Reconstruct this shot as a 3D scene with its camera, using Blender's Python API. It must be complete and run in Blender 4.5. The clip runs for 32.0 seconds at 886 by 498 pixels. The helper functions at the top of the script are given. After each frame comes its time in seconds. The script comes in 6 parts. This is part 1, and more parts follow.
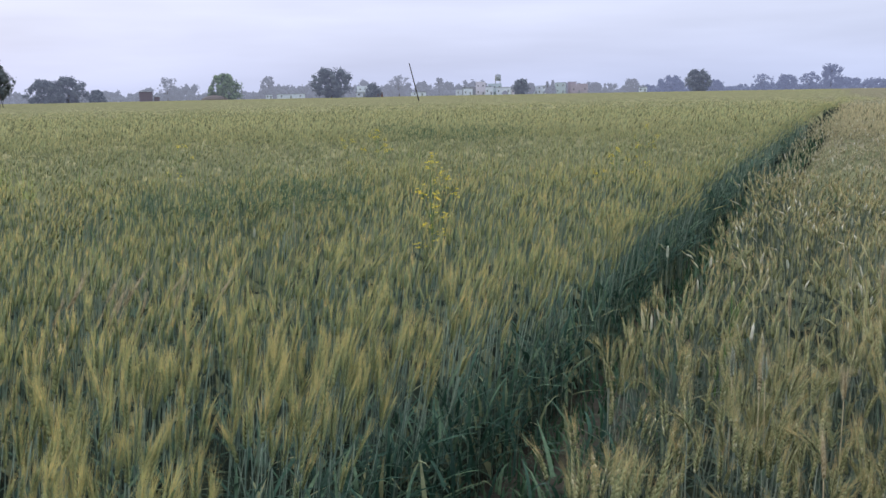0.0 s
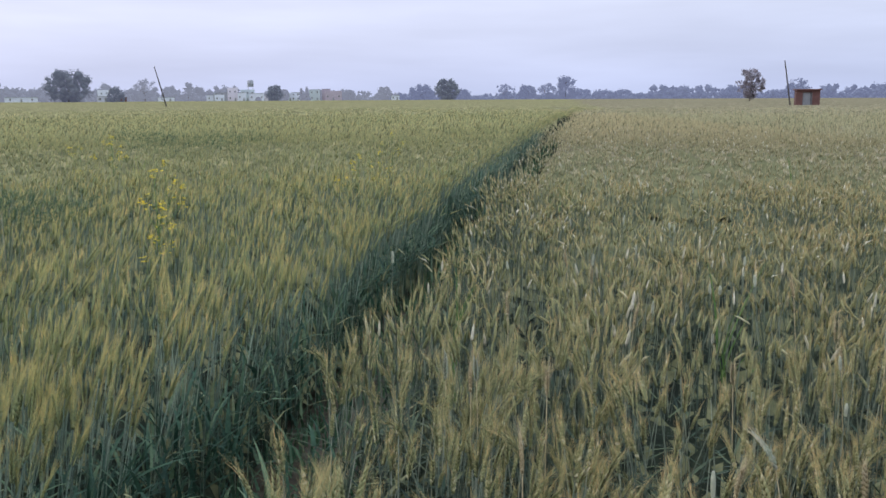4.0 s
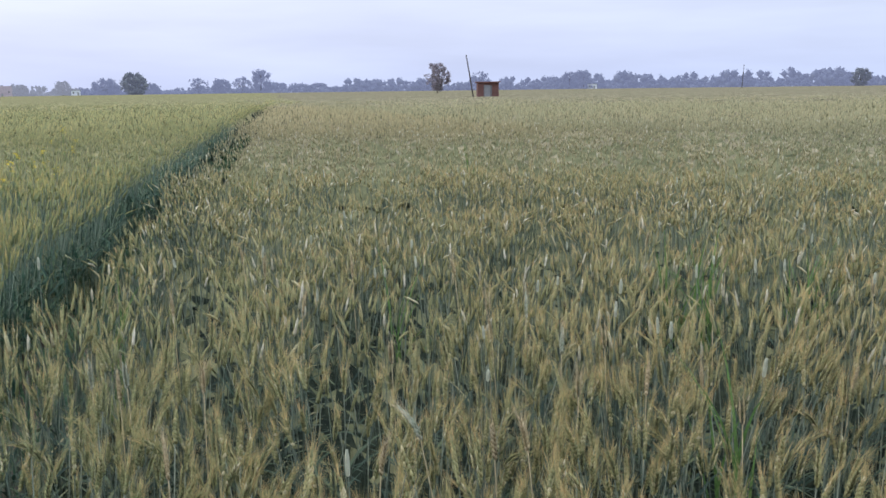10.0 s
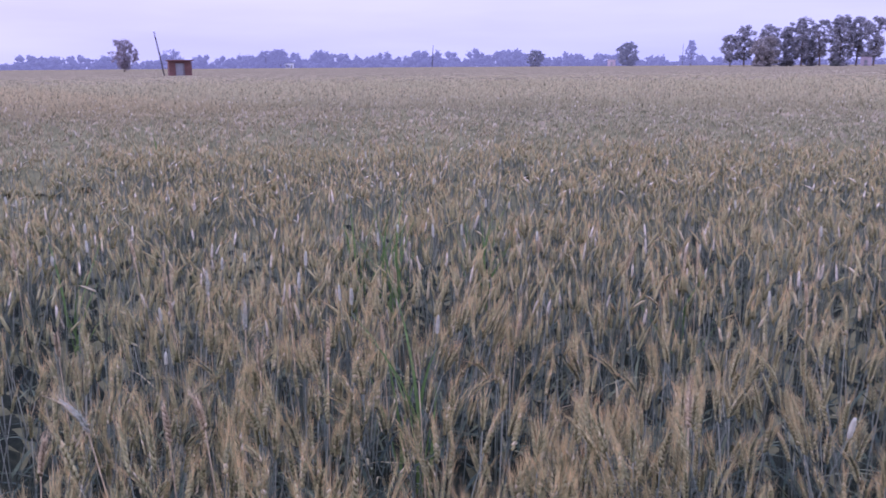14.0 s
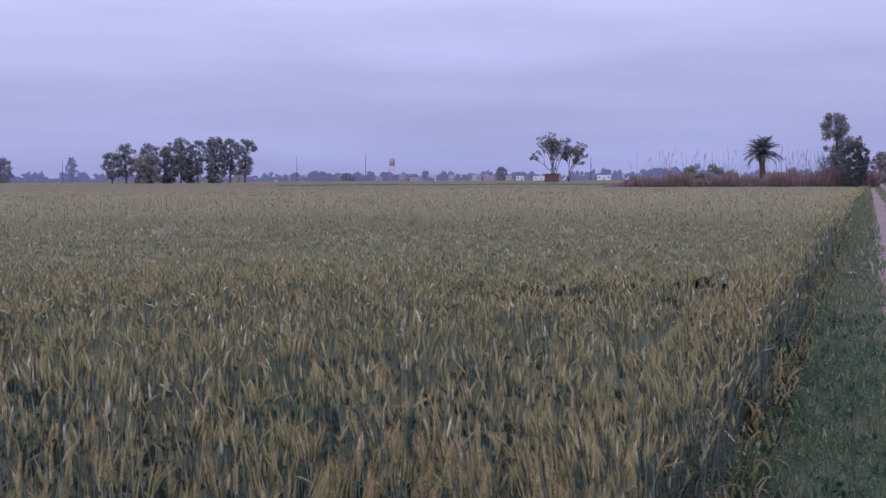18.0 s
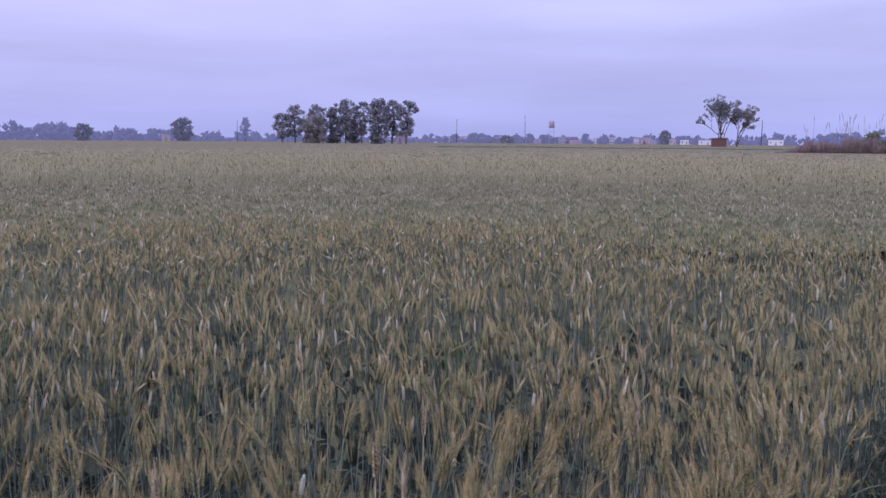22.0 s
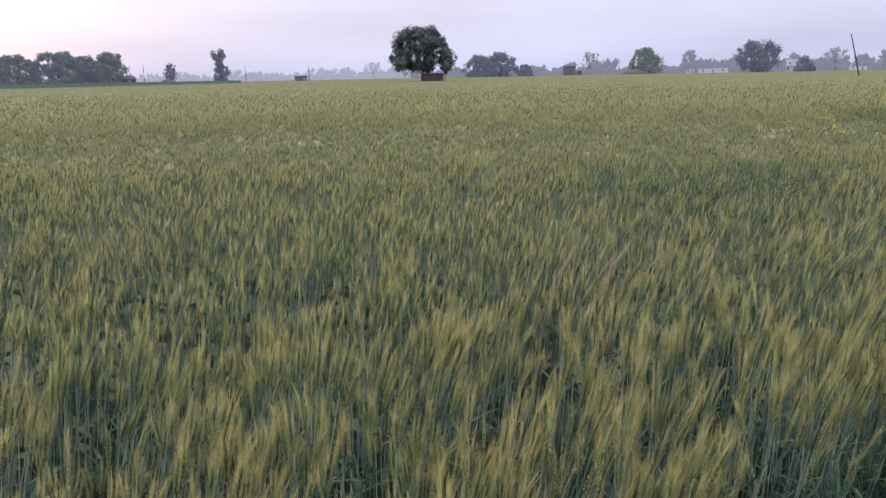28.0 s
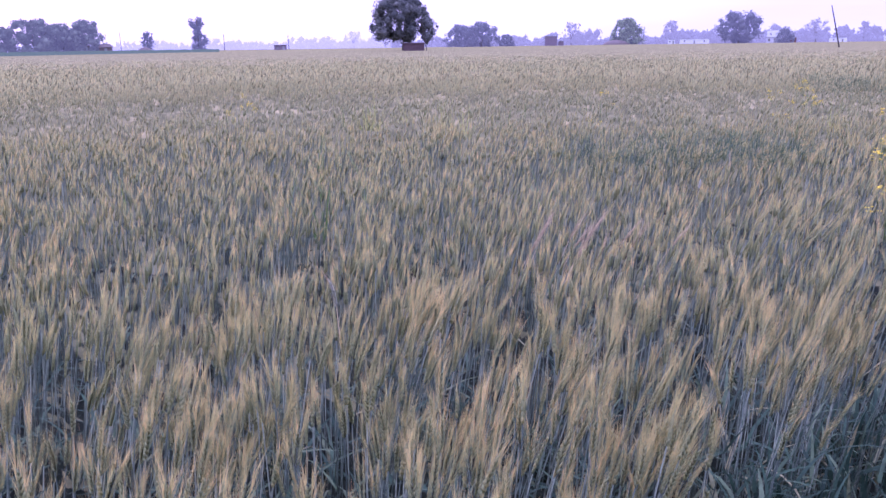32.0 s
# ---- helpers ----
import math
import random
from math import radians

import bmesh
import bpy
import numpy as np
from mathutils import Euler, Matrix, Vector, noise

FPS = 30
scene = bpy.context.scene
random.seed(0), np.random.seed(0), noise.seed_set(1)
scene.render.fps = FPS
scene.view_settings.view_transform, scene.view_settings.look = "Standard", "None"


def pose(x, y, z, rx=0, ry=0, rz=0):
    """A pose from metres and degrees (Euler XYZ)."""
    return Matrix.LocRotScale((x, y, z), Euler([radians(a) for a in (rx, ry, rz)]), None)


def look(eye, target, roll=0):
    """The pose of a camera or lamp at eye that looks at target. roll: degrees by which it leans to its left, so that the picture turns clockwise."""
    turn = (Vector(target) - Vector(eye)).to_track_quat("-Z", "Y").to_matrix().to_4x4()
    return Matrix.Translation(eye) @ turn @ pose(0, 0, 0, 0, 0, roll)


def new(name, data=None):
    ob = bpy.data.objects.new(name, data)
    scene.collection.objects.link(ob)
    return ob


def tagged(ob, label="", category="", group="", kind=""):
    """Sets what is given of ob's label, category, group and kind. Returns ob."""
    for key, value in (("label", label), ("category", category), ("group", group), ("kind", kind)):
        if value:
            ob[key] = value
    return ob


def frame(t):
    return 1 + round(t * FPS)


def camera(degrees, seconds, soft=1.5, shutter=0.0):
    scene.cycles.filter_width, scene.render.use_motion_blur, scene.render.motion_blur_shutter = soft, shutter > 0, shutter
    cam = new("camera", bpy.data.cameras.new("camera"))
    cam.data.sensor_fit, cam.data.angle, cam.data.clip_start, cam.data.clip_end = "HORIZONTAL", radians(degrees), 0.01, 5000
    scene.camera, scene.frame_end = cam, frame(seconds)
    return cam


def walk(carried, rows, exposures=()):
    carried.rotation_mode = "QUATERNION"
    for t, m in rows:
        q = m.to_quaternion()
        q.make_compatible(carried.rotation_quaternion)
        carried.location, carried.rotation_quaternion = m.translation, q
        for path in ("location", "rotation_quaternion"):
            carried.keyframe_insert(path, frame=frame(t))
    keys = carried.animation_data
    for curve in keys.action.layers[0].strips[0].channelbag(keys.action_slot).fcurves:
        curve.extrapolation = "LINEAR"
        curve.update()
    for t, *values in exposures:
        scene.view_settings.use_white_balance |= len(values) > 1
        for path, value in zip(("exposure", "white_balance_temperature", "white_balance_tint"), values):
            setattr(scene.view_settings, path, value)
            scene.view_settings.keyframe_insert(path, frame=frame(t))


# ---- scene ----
cam = camera(53.0, 32.0, soft=1.45, shutter=0.22)

# seconds, x, y, z, heading (degrees to the left of +y), pitch, lean
PATH = [
    (0, 0.000, 0.000, 1.601, -0.43, -9.98, -1.06),
    (0.5, 0.019, 0.012, 1.597, -2.31, -10.14, -1.04),
    (1, 0.035, 0.021, 1.599, -4.27, -10.21, -1.08),
    (1.5, 0.059, 0.033, 1.596, -6.22, -10.07, -1.06),
    (2, 0.077, 0.037, 1.595, -8.15, -10.02, -0.99),
    (2.5, 0.088, 0.035, 1.595, -9.83, -10.00, -0.73),
    (3, 0.109, 0.044, 1.597, -11.76, -9.87, -0.51),
    (3.5, 0.123, 0.039, 1.599, -13.51, -9.70, -0.35),
    (4, 0.148, 0.052, 1.594, -16.06, -9.72, -0.31),
    (4.5, 0.161, 0.047, 1.588, -17.86, -9.97, -0.37),
    (6.5, 0.188, 0.029, 1.586, -22.76, -10.70, -0.47),
    (7, 0.202, 0.024, 1.595, -24.02, -10.70, -0.46),
    (7.5, 0.222, 0.010, 1.598, -25.05, -10.48, -0.46),
    (8, 0.250, 0.007, 1.598, -29.15, -9.76, -0.50),
    (8.5, 0.262, 0.015, 1.589, -31.22, -9.78, -0.56),
    (9, 0.275, 0.016, 1.585, -32.05, -9.87, -0.79),
    (9.5, 0.288, 0.015, 1.581, -33.34, -9.95, -0.78),
    (10, 0.300, 0.006, 1.577, -35.09, -10.29, -0.73),
    (10.5, 0.321, -0.003, 1.574, -37.35, -10.70, -0.67),
    (11, 0.322, -0.007, 1.573, -40.34, -11.16, -0.66),
    (11.5, 0.344, 0.005, 1.570, -42.45, -11.36, -0.93),
    (12, 0.361, 0.001, 1.562, -44.56, -11.60, -0.75),
    (12.5, 0.373, -0.005, 1.560, -46.94, -11.76, -0.49),
    (13, 0.389, -0.000, 1.554, -48.75, -11.96, -0.40),
    (13.5, 0.397, -0.009, 1.548, -50.53, -12.18, -0.21),
    (15.5, 0.213, -0.228, 1.551, -72.38, -9.01, -1.18),
    (16, 0.265, -0.278, 1.560, -78.69, -8.48, -0.54),
    (16.5, 0.350, -0.327, 1.553, -83.68, -8.16, -0.37),
    (17, 0.399, -0.347, 1.555, -86.00, -8.02, -0.23),
    (17.5, 0.443, -0.361, 1.579, -88.36, -6.95, 0.06),
    (18, 0.462, -0.369, 1.590, -92.02, -4.58, -0.23),
    (18.5, 0.459, -0.365, 1.588, -93.66, -7.49, -0.08),
    (19, 0.465, -0.367, 1.585, -94.23, -8.21, 0.05),
    (19.5, 0.470, -0.373, 1.584, -94.29, -6.98, 0.19),
    (20, 0.471, -0.368, 1.578, -94.40, -6.18, 0.41),
    (20.5, 0.448, -0.335, 1.581, -92.43, -5.91, 0.79),
    (21, 0.432, -0.311, 1.581, -87.08, -6.76, 0.85),
    (21.5, 0.413, -0.295, 1.579, -84.59, -6.84, 0.64),
    (22, 0.405, -0.283, 1.574, -81.93, -7.00, 0.43),
    (22.5, 0.404, -0.282, 1.574, -80.47, -7.12, 0.29),
    (23, 0.397, -0.279, 1.571, -79.01, -7.41, 0.30),
    (23.5, 0.388, -0.268, 1.561, -77.52, -8.23, 0.28),
    (24, 0.367, -0.221, 1.560, -74.63, -8.75, 0.03),
    (24.2, 0.327, -0.215, 1.559, -70.70, -8.99, -0.12),
    (24.4, 0.288, -0.210, 1.558, -64.30, -9.22, -0.27),
    (24.5, 0.268, -0.207, 1.558, -60.21, -9.34, -0.34),
    (24.6, 0.240, -0.211, 1.556, -55.90, -9.31, -0.42),
    (24.8, 0.185, -0.220, 1.552, -43.40, -9.26, -0.57),
    (25, 0.128, -0.237, 1.550, -28.29, -8.97, -0.76),
    (25.2, 0.074, -0.258, 1.551, -14.60, -8.96, -0.83),
    (25.3, 0.050, -0.269, 1.554, -8.69, -8.74, -0.84),
    (25.4, 0.028, -0.279, 1.559, -3.00, -8.72, -0.85),
    (25.5, 0.005, -0.289, 1.565, 2.00, -8.70, -0.87),
    (25.6, -0.015, -0.295, 1.574, 5.80, -8.78, -1.05),
    (25.8, -0.055, -0.306, 1.593, 13.00, -8.95, -1.41),
    (26, -0.095, -0.318, 1.612, 19.26, -9.11, -1.77),
    (26.2, -0.143, -0.313, 1.616, 22.00, -9.44, -1.78),
    (26.5, -0.216, -0.305, 1.621, 23.45, -9.93, -1.80),
    (28.5, -0.259, -0.238, 1.669, 25.96, -11.25, -0.93),
    (29, -0.247, -0.245, 1.675, 26.06, -11.36, -0.94),
    (29.5, -0.255, -0.231, 1.665, 25.73, -11.52, -0.94),
    (30, -0.255, -0.219, 1.660, 25.00, -12.16, -1.09),
    (30.5, -0.253, -0.215, 1.650, 24.51, -12.69, -1.00),
    (31, -0.255, -0.210, 1.638, 24.37, -12.63, -0.84),
    (31.5, -0.260, -0.204, 1.638, 24.41, -12.70, -0.70),
    (32, -0.257, -0.199, 1.637, 24.51, -13.00, -0.79),
]
# seconds, stops, white balance
EXPOSURE = [
    (0, 0.25, 6200, 5), (4.5, 0.27, 6200, 6), (6.5, 0.27, 6150, 12), (6.8, 0.30, 5500, 40), (7, 0.33, 5300, 47), (7.2, 0.33, 5350, 43), (7.5, 0.32, 5800, 30), (7.9, 0.33, 6200, 6),
    (10, 0.44, 6200, 5), (10.4, 0.45, 6200, 5), (10.7, 0.37, 5350, 52), (11, 0.37, 5180, 55), (13.5, 0.45, 5230, 58), (15.5, 0.2, 6200, 10), (15.8, 0.13, 5700, 30), (16, 0.13, 5600, 31),
    (17, 0.01, 5650, 33), (17.6, -0.06, 5650, 33), (18, -0.33, 5610, 31), (18.5, 0.18, 5700, 30), (19, 0.10, 5600, 36), (19.5, -0.20, 5750, 34), (20, -0.23, 5800, 32), (21, -0.14, 5780, 34),
    (22, -0.10, 5530, 36), (23.5, -0.06, 5560, 35), (24, 0.05, 5550, 32), (24.5, 0.12, 6050, 13), (25, 0.12, 6000, 12), (25.5, 0.13, 6250, 8), (26, 0.11, 6400, 7), (28.5, 0.24, 6350, 13),
    (29, 0.28, 6300, 15), (29.6, 0.43, 6250, 18), (30, 0.66, 6000, 26), (30.2, 0.66, 5700, 42), (30.4, 0.64, 5200, 58), (31.2, 0.65, 5180, 61), (32, 0.86, 5230, 62),
]
walk(cam, [(t, pose(x, y, z, 90 + p, 0, h) @ pose(0, 0, 0, 0, 0, r)) for t, x, y, z, h, p, r in PATH], EXPOSURE)

# ---- dusk sky and a low, hazy sun ----
SUN_BEARING, SUN_ELEVATION = 62.0, 6.0
world = bpy.data.worlds.new("dusk_sky")
scene.world = world
world.use_nodes = True
wn, wl = world.node_tree.nodes, world.node_tree.links
wn.clear()
w_out = wn.new("ShaderNodeOutputWorld")
w_bg = wn.new("ShaderNodeBackground")
w_sky = wn.new("ShaderNodeTexSky")
w_sky.sky_type, w_sky.sun_disc = "NISHITA", False
w_sky.sun_elevation, w_sky.sun_rotation = radians(SUN_ELEVATION), radians(-SUN_BEARING)
w_sky.air_density, w_sky.dust_density, w_sky.ozone_density = 1.0, 3.0, 2.0
w_dim = wn.new("ShaderNodeVectorMath")
w_dim.operation = "SCALE"
w_dim.inputs["Scale"].default_value = 0.07
wl.new(w_sky.outputs[0], w_dim.inputs[0])
# thin high cloud over the clear sky: pale lavender, a little deeper towards the zenith
w_co = wn.new("ShaderNodeTexCoord")
w_sep = wn.new("ShaderNodeSeparateXYZ")
wl.new(w_co.outputs["Generated"], w_sep.inputs[0])
w_ramp = wn.new("ShaderNodeValToRGB")
w_ramp.color_ramp.elements[0].position, w_ramp.color_ramp.elements[0].color = 0.0, (0.66, 0.69, 0.94, 1)
w_ramp.color_ramp.elements[1].position, w_ramp.color_ramp.elements[1].color = 1.0, (1.8, 1.84, 2.0, 1)
e_ = w_ramp.color_ramp.elements.new(0.3)
e_.color = (1.13, 1.12, 1.28, 1)
e_ = w_ramp.color_ramp.elements.new(0.2)
e_.color = (1.06, 1.045, 1.215, 1)
e_ = w_ramp.color_ramp.elements.new(0.12)
e_.color = (0.885, 0.88, 1.07, 1)
wl.new(w_sep.outputs["Z"], w_ramp.inputs[0])
w_map = wn.new("ShaderNodeMapping")
w_map.inputs["Scale"].default_value = (1.2, 1.2, 9.0)
wl.new(w_co.outputs["Generated"], w_map.inputs[0])
w_cloud = wn.new("ShaderNodeTexNoise")
w_cloud.inputs["Scale"].default_value, w_cloud.inputs["Detail"].default_value = 2.2, 4.0
wl.new(w_map.outputs[0], w_cloud.inputs["Vector"])
w_cr = wn.new("ShaderNodeMapRange")
w_cr.inputs["From Min"].default_value, w_cr.inputs["From Max"].default_value = 0.3, 0.7
w_cr.inputs["To Min"].default_value, w_cr.inputs["To Max"].default_value = 0.90, 1.10
wl.new(w_cloud.outputs["Fac"], w_cr.inputs["Value"])
w_cm = wn.new("ShaderNodeVectorMath")
w_cm.operation = "SCALE"
# brighter towards the sunken sun, deeper on the other side
w_dot = wn.new("ShaderNodeVectorMath")
w_dot.operation = "DOT_PRODUCT"
wl.new(w_co.outputs["Generated"], w_dot.inputs[0])
w_dot.inputs[1].default_value = (-math.sin(radians(SUN_BEARING)), math.cos(radians(SUN_BEARING)), 0)
w_fac = wn.new("ShaderNodeMapRange")
w_fac.inputs["From Min"].default_value = -1.0
wl.new(w_dot.outputs["Value"], w_fac.inputs["Value"])
w_side = wn.new("ShaderNodeMix")
w_side.data_type = "RGBA"
w_side.inputs["A"].default_value, w_side.inputs["B"].default_value = (0.80, 0.85, 0.885, 1), (1.04, 1.01, 1.01, 1)
wl.new(w_fac.outputs[0], w_side.inputs["Factor"])
w_mul = wn.new("ShaderNodeVectorMath")
w_mul.operation = "MULTIPLY"
wl.new(w_ramp.outputs[0], w_mul.inputs[0])
wl.new(w_side.outputs["Result"], w_mul.inputs[1])
wl.new(w_mul.outputs[0], w_cm.inputs[0])
wl.new(w_cr.outputs[0], w_cm.inputs["Scale"])
w_mix = wn.new("ShaderNodeMix")
w_mix.data_type = "RGBA"
w_mix.inputs["Factor"].default_value = 0.80
wl.new(w_dim.outputs[0], w_mix.inputs["A"])
wl.new(w_cm.outputs[0], w_mix.inputs["B"])
wl.new(w_mix.outputs["Result"], w_bg.inputs["Color"])
w_bg.inputs["Strength"].default_value = 1.0
wl.new(w_bg.outputs[0], w_out.inputs[0])

sun_data = bpy.data.lights.new("sun", "SUN")
sun_data.energy, sun_data.angle, sun_data.color = 0.7, radians(25), (1.0, 0.91, 0.83)
sun = new("sun", sun_data)
sb, se = radians(SUN_BEARING), radians(SUN_ELEVATION + 6)
sun.matrix_world = look((0, 0, 30), (math.sin(sb) * math.cos(se), -math.cos(sb) * math.cos(se), 30 - math.sin(se)))


# ---- materials ----
def nodes(name):
    m = bpy.data.materials.new(name)
    m.use_nodes = True
    n, l = m.node_tree.nodes, m.node_tree.links
    n.clear()
    return m, n, l, n.new("ShaderNodeOutputMaterial")


def ramp(n, stops):
    r = n.new("ShaderNodeValToRGB")
    r.color_ramp.elements[0].position, r.color_ramp.elements[0].color = stops[0][0], (*stops[0][1], 1)
    r.color_ramp.elements[1].position, r.color_ramp.elements[1].color = stops[-1][0], (*stops[-1][1], 1)
    for p, c in stops[1:-1]:
        r.color_ramp.elements.new(p).color = (*c, 1)
    return r


def noise_tex(n, l, scale, detail=3.0, stretch=(1, 1, 1)):
    co, mp, t = n.new("ShaderNodeTexCoord"), n.new("ShaderNodeMapping"), n.new("ShaderNodeTexNoise")
    mp.inputs["Scale"].default_value = stretch
    l.new(co.outputs["Object"], mp.inputs[0])
    l.new(mp.outputs[0], t.inputs["Vector"])
    t.inputs["Scale"].default_value, t.inputs["Detail"].default_value = scale, detail
    return t


def blend(n, l, a, b, fac, how="MIX"):
    m = n.new("ShaderNodeMix")
    m.data_type, m.blend_type = "RGBA", how
    for s, v in (("A", a), ("B", b)):
        if isinstance(v, tuple):
            m.inputs[s].default_value = (*v, 1)
        else:
            l.new(v, m.inputs[s])
    if isinstance(fac, float):
        m.inputs["Factor"].default_value = fac
    else:
        l.new(fac, m.inputs["Factor"])
    return m.outputs["Result"]


def plant_mat(name, stops, patch=None, translucent=0.35, rough=0.6, patch_scale=0.35, grain=(60.0, 0.7, 1.3), ripe=None):
    """Leaves, stems and ears: each piece takes its own tone; patch shifts whole stretches of the crop; ripe tints the earlier-sown stretch."""
    m, n, l, out = nodes(name)
    geo = n.new("ShaderNodeNewGeometry")
    r = ramp(n, stops)
    l.new(geo.outputs["Random Per Island"], r.inputs[0])
    col = r.outputs[0]
    if patch:
        t = noise_tex(n, l, patch_scale, 4.0)
        f = n.new("ShaderNodeMapRange")
        f.inputs["From Min"].default_value, f.inputs["From Max"].default_value = 0.35, 0.68
        f.inputs["To Max"].default_value = 0.7
        l.new(t.outputs["Fac"], f.inputs["Value"])
        col = blend(n, l, col, patch, f.outputs[0])
    if ripe:
        co, dt, f = n.new("ShaderNodeTexCoord"), n.new("ShaderNodeVectorMath"), n.new("ShaderNodeMapRange")
        dt.operation = "DOT_PRODUCT"
        l.new(co.outputs["Object"], dt.inputs[0])
        dt.inputs[1].default_value = (0.979, -0.285, 0)
        f.inputs["From Min"].default_value, f.inputs["From Max"].default_value = 8.3, 9.3
        f.inputs["To Min"].default_value, f.inputs["To Max"].default_value = 0.28, 0.0
        l.new(dt.outputs["Value"], f.inputs["Value"])
        near, both = n.new("ShaderNodeMapRange"), n.new("ShaderNodeMath")
        near.inputs["From Min"].default_value, near.inputs["From Max"].default_value = -0.6, 2.4
        l.new(dt.outputs["Value"], near.inputs["Value"])
        both.operation = "MULTIPLY"
        l.new(f.outputs[0], both.inputs[0])
        l.new(near.outputs[0], both.inputs[1])
        col = blend(n, l, col, ripe, both.outputs[0])
    g = noise_tex(n, l, grain[0], 2.0)
    f2 = n.new("ShaderNodeMapRange")
    f2.inputs["From Min"].default_value, f2.inputs["From Max"].default_value = 0.25, 0.75
    f2.inputs["To Min"].default_value, f2.inputs["To Max"].default_value = grain[1], grain[2]
    l.new(g.outputs["Fac"], f2.inputs["Value"])
    v = n.new("ShaderNodeVectorMath")
    v.operation = "SCALE"
    l.new(col, v.inputs[0])
    l.new(f2.outputs[0], v.inputs["Scale"])
    p, tr, mx = n.new("ShaderNodeBsdfPrincipled"), n.new("ShaderNodeBsdfTranslucent"), n.new("ShaderNodeMixShader")
    p.inputs["Roughness"].default_value = rough
    p.inputs["Specular IOR Level"].default_value = 0.25
    l.new(v.outputs[0], p.inputs["Base Color"])
    l.new(v.outputs[0], tr.inputs["Color"])
    mx.inputs[0].default_value = translucent
    l.new(p.outputs[0], mx.inputs[1])
    l.new(tr.outputs[0], mx.inputs[2])
    l.new(mx.outputs[0], out.inputs[0])
    return m


def solid_mat(name, stops, scale=6.0, rough=0.85, bump=0.4, stretch=(1, 1, 1), fine=60.0, metal=0.0, by_object=0.0, gloss=0.25):
    """Two scales of noise through a colour ramp, with relief."""
    m, n, l, out = nodes(name)
    a, b = noise_tex(n, l, scale, 6.0, stretch), noise_tex(n, l, fine, 4.0, stretch)
    mixv = n.new("ShaderNodeMix")
    mixv.inputs["Factor"].default_value = 0.35
    l.new(a.outputs["Fac"], mixv.inputs["A"])
    l.new(b.outputs["Fac"], mixv.inputs["B"])
    fac = mixv.outputs["Result"]
    if by_object:
        info, ad = n.new("ShaderNodeObjectInfo"), n.new("ShaderNodeMath")
        ad.operation = "MULTIPLY_ADD"
        l.new(info.outputs["Random"], ad.inputs[0])
        ad.inputs[1].default_value = by_object
        l.new(fac, ad.inputs[2])
        sb_ = n.new("ShaderNodeMath")
        sb_.operation = "SUBTRACT"
        l.new(ad.outputs[0], sb_.inputs[0])
        sb_.inputs[1].default_value = by_object / 2
        fac = sb_.outputs[0]
    r = ramp(n, stops)
    l.new(fac, r.inputs[0])
    p = n.new("ShaderNodeBsdfPrincipled")
    p.inputs["Roughness"].default_value, p.inputs["Metallic"].default_value = rough, metal
    p.inputs["Specular IOR Level"].default_value = gloss
    l.new(r.outputs[0], p.inputs["Base Color"])
    if bump:
        bp = n.new("ShaderNodeBump")
        bp.inputs["Strength"].default_value, bp.inputs["Distance"].default_value = bump, 0.03
        l.new(mixv.outputs["Result"], bp.inputs["Height"])
        l.new(bp.outputs[0], p.inputs["Normal"])
    l.new(p.outputs[0], out.inputs[0])
    return m


M_STEM = plant_mat("wheat_stem", [(0, (0.055, 0.08, 0.062)), (0.5, (0.12, 0.15, 0.112)), (1, (0.26, 0.285, 0.215))], translucent=0.1)
M_STEM_G = plant_mat("green_stem", [(0, (0.065, 0.10, 0.08)), (0.5, (0.135, 0.185, 0.14)), (1, (0.27, 0.325, 0.24))], translucent=0.1)
M_LEAF_G = plant_mat("green_leaf", [(0, (0.022, 0.056, 0.04)), (0.6, (0.056, 0.118, 0.077)), (0.93, (0.15, 0.22, 0.125)), (1, (0.36, 0.34, 0.18))], translucent=0.25)
M_LEAF = plant_mat("wheat_leaf", [(0, (0.022, 0.044, 0.034)), (0.6, (0.055, 0.09, 0.058)), (0.95, (0.15, 0.185, 0.10)), (1, (0.40, 0.36, 0.20))], translucent=0.2)
M_EAR = plant_mat("ripening_ear", [(0, (0.15, 0.185, 0.095)), (0.45, (0.325, 0.342, 0.168)), (0.85, (0.52, 0.485, 0.25)), (1, (0.84, 0.77, 0.56))], (0.32, 0.355, 0.18), 0.3, patch_scale=1.2, grain=(150.0, 0.6, 1.35), ripe=(0.45, 0.345, 0.165))
M_AWN = plant_mat("ripening_awn", [(0, (0.33, 0.355, 0.165)), (0.55, (0.51, 0.435, 0.21)), (1, (0.88, 0.56, 0.28))], (0.41, 0.41, 0.205), 0.5, patch_scale=1.2, ripe=(0.66, 0.41, 0.19))
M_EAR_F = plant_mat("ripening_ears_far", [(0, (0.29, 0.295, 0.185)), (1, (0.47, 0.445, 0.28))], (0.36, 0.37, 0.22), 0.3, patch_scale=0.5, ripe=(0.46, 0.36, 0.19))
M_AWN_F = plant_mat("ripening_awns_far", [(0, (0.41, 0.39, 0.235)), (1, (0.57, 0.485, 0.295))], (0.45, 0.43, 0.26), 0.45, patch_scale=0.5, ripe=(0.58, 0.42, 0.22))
M_EAR_G = plant_mat("green_ear", [(0, (0.25, 0.31, 0.17)), (0.6, (0.36, 0.39, 0.195)), (1, (0.50, 0.47, 0.21))], (0.34, 0.385, 0.185), 0.4, patch_scale=2.2, grain=(150.0, 0.7, 1.25))
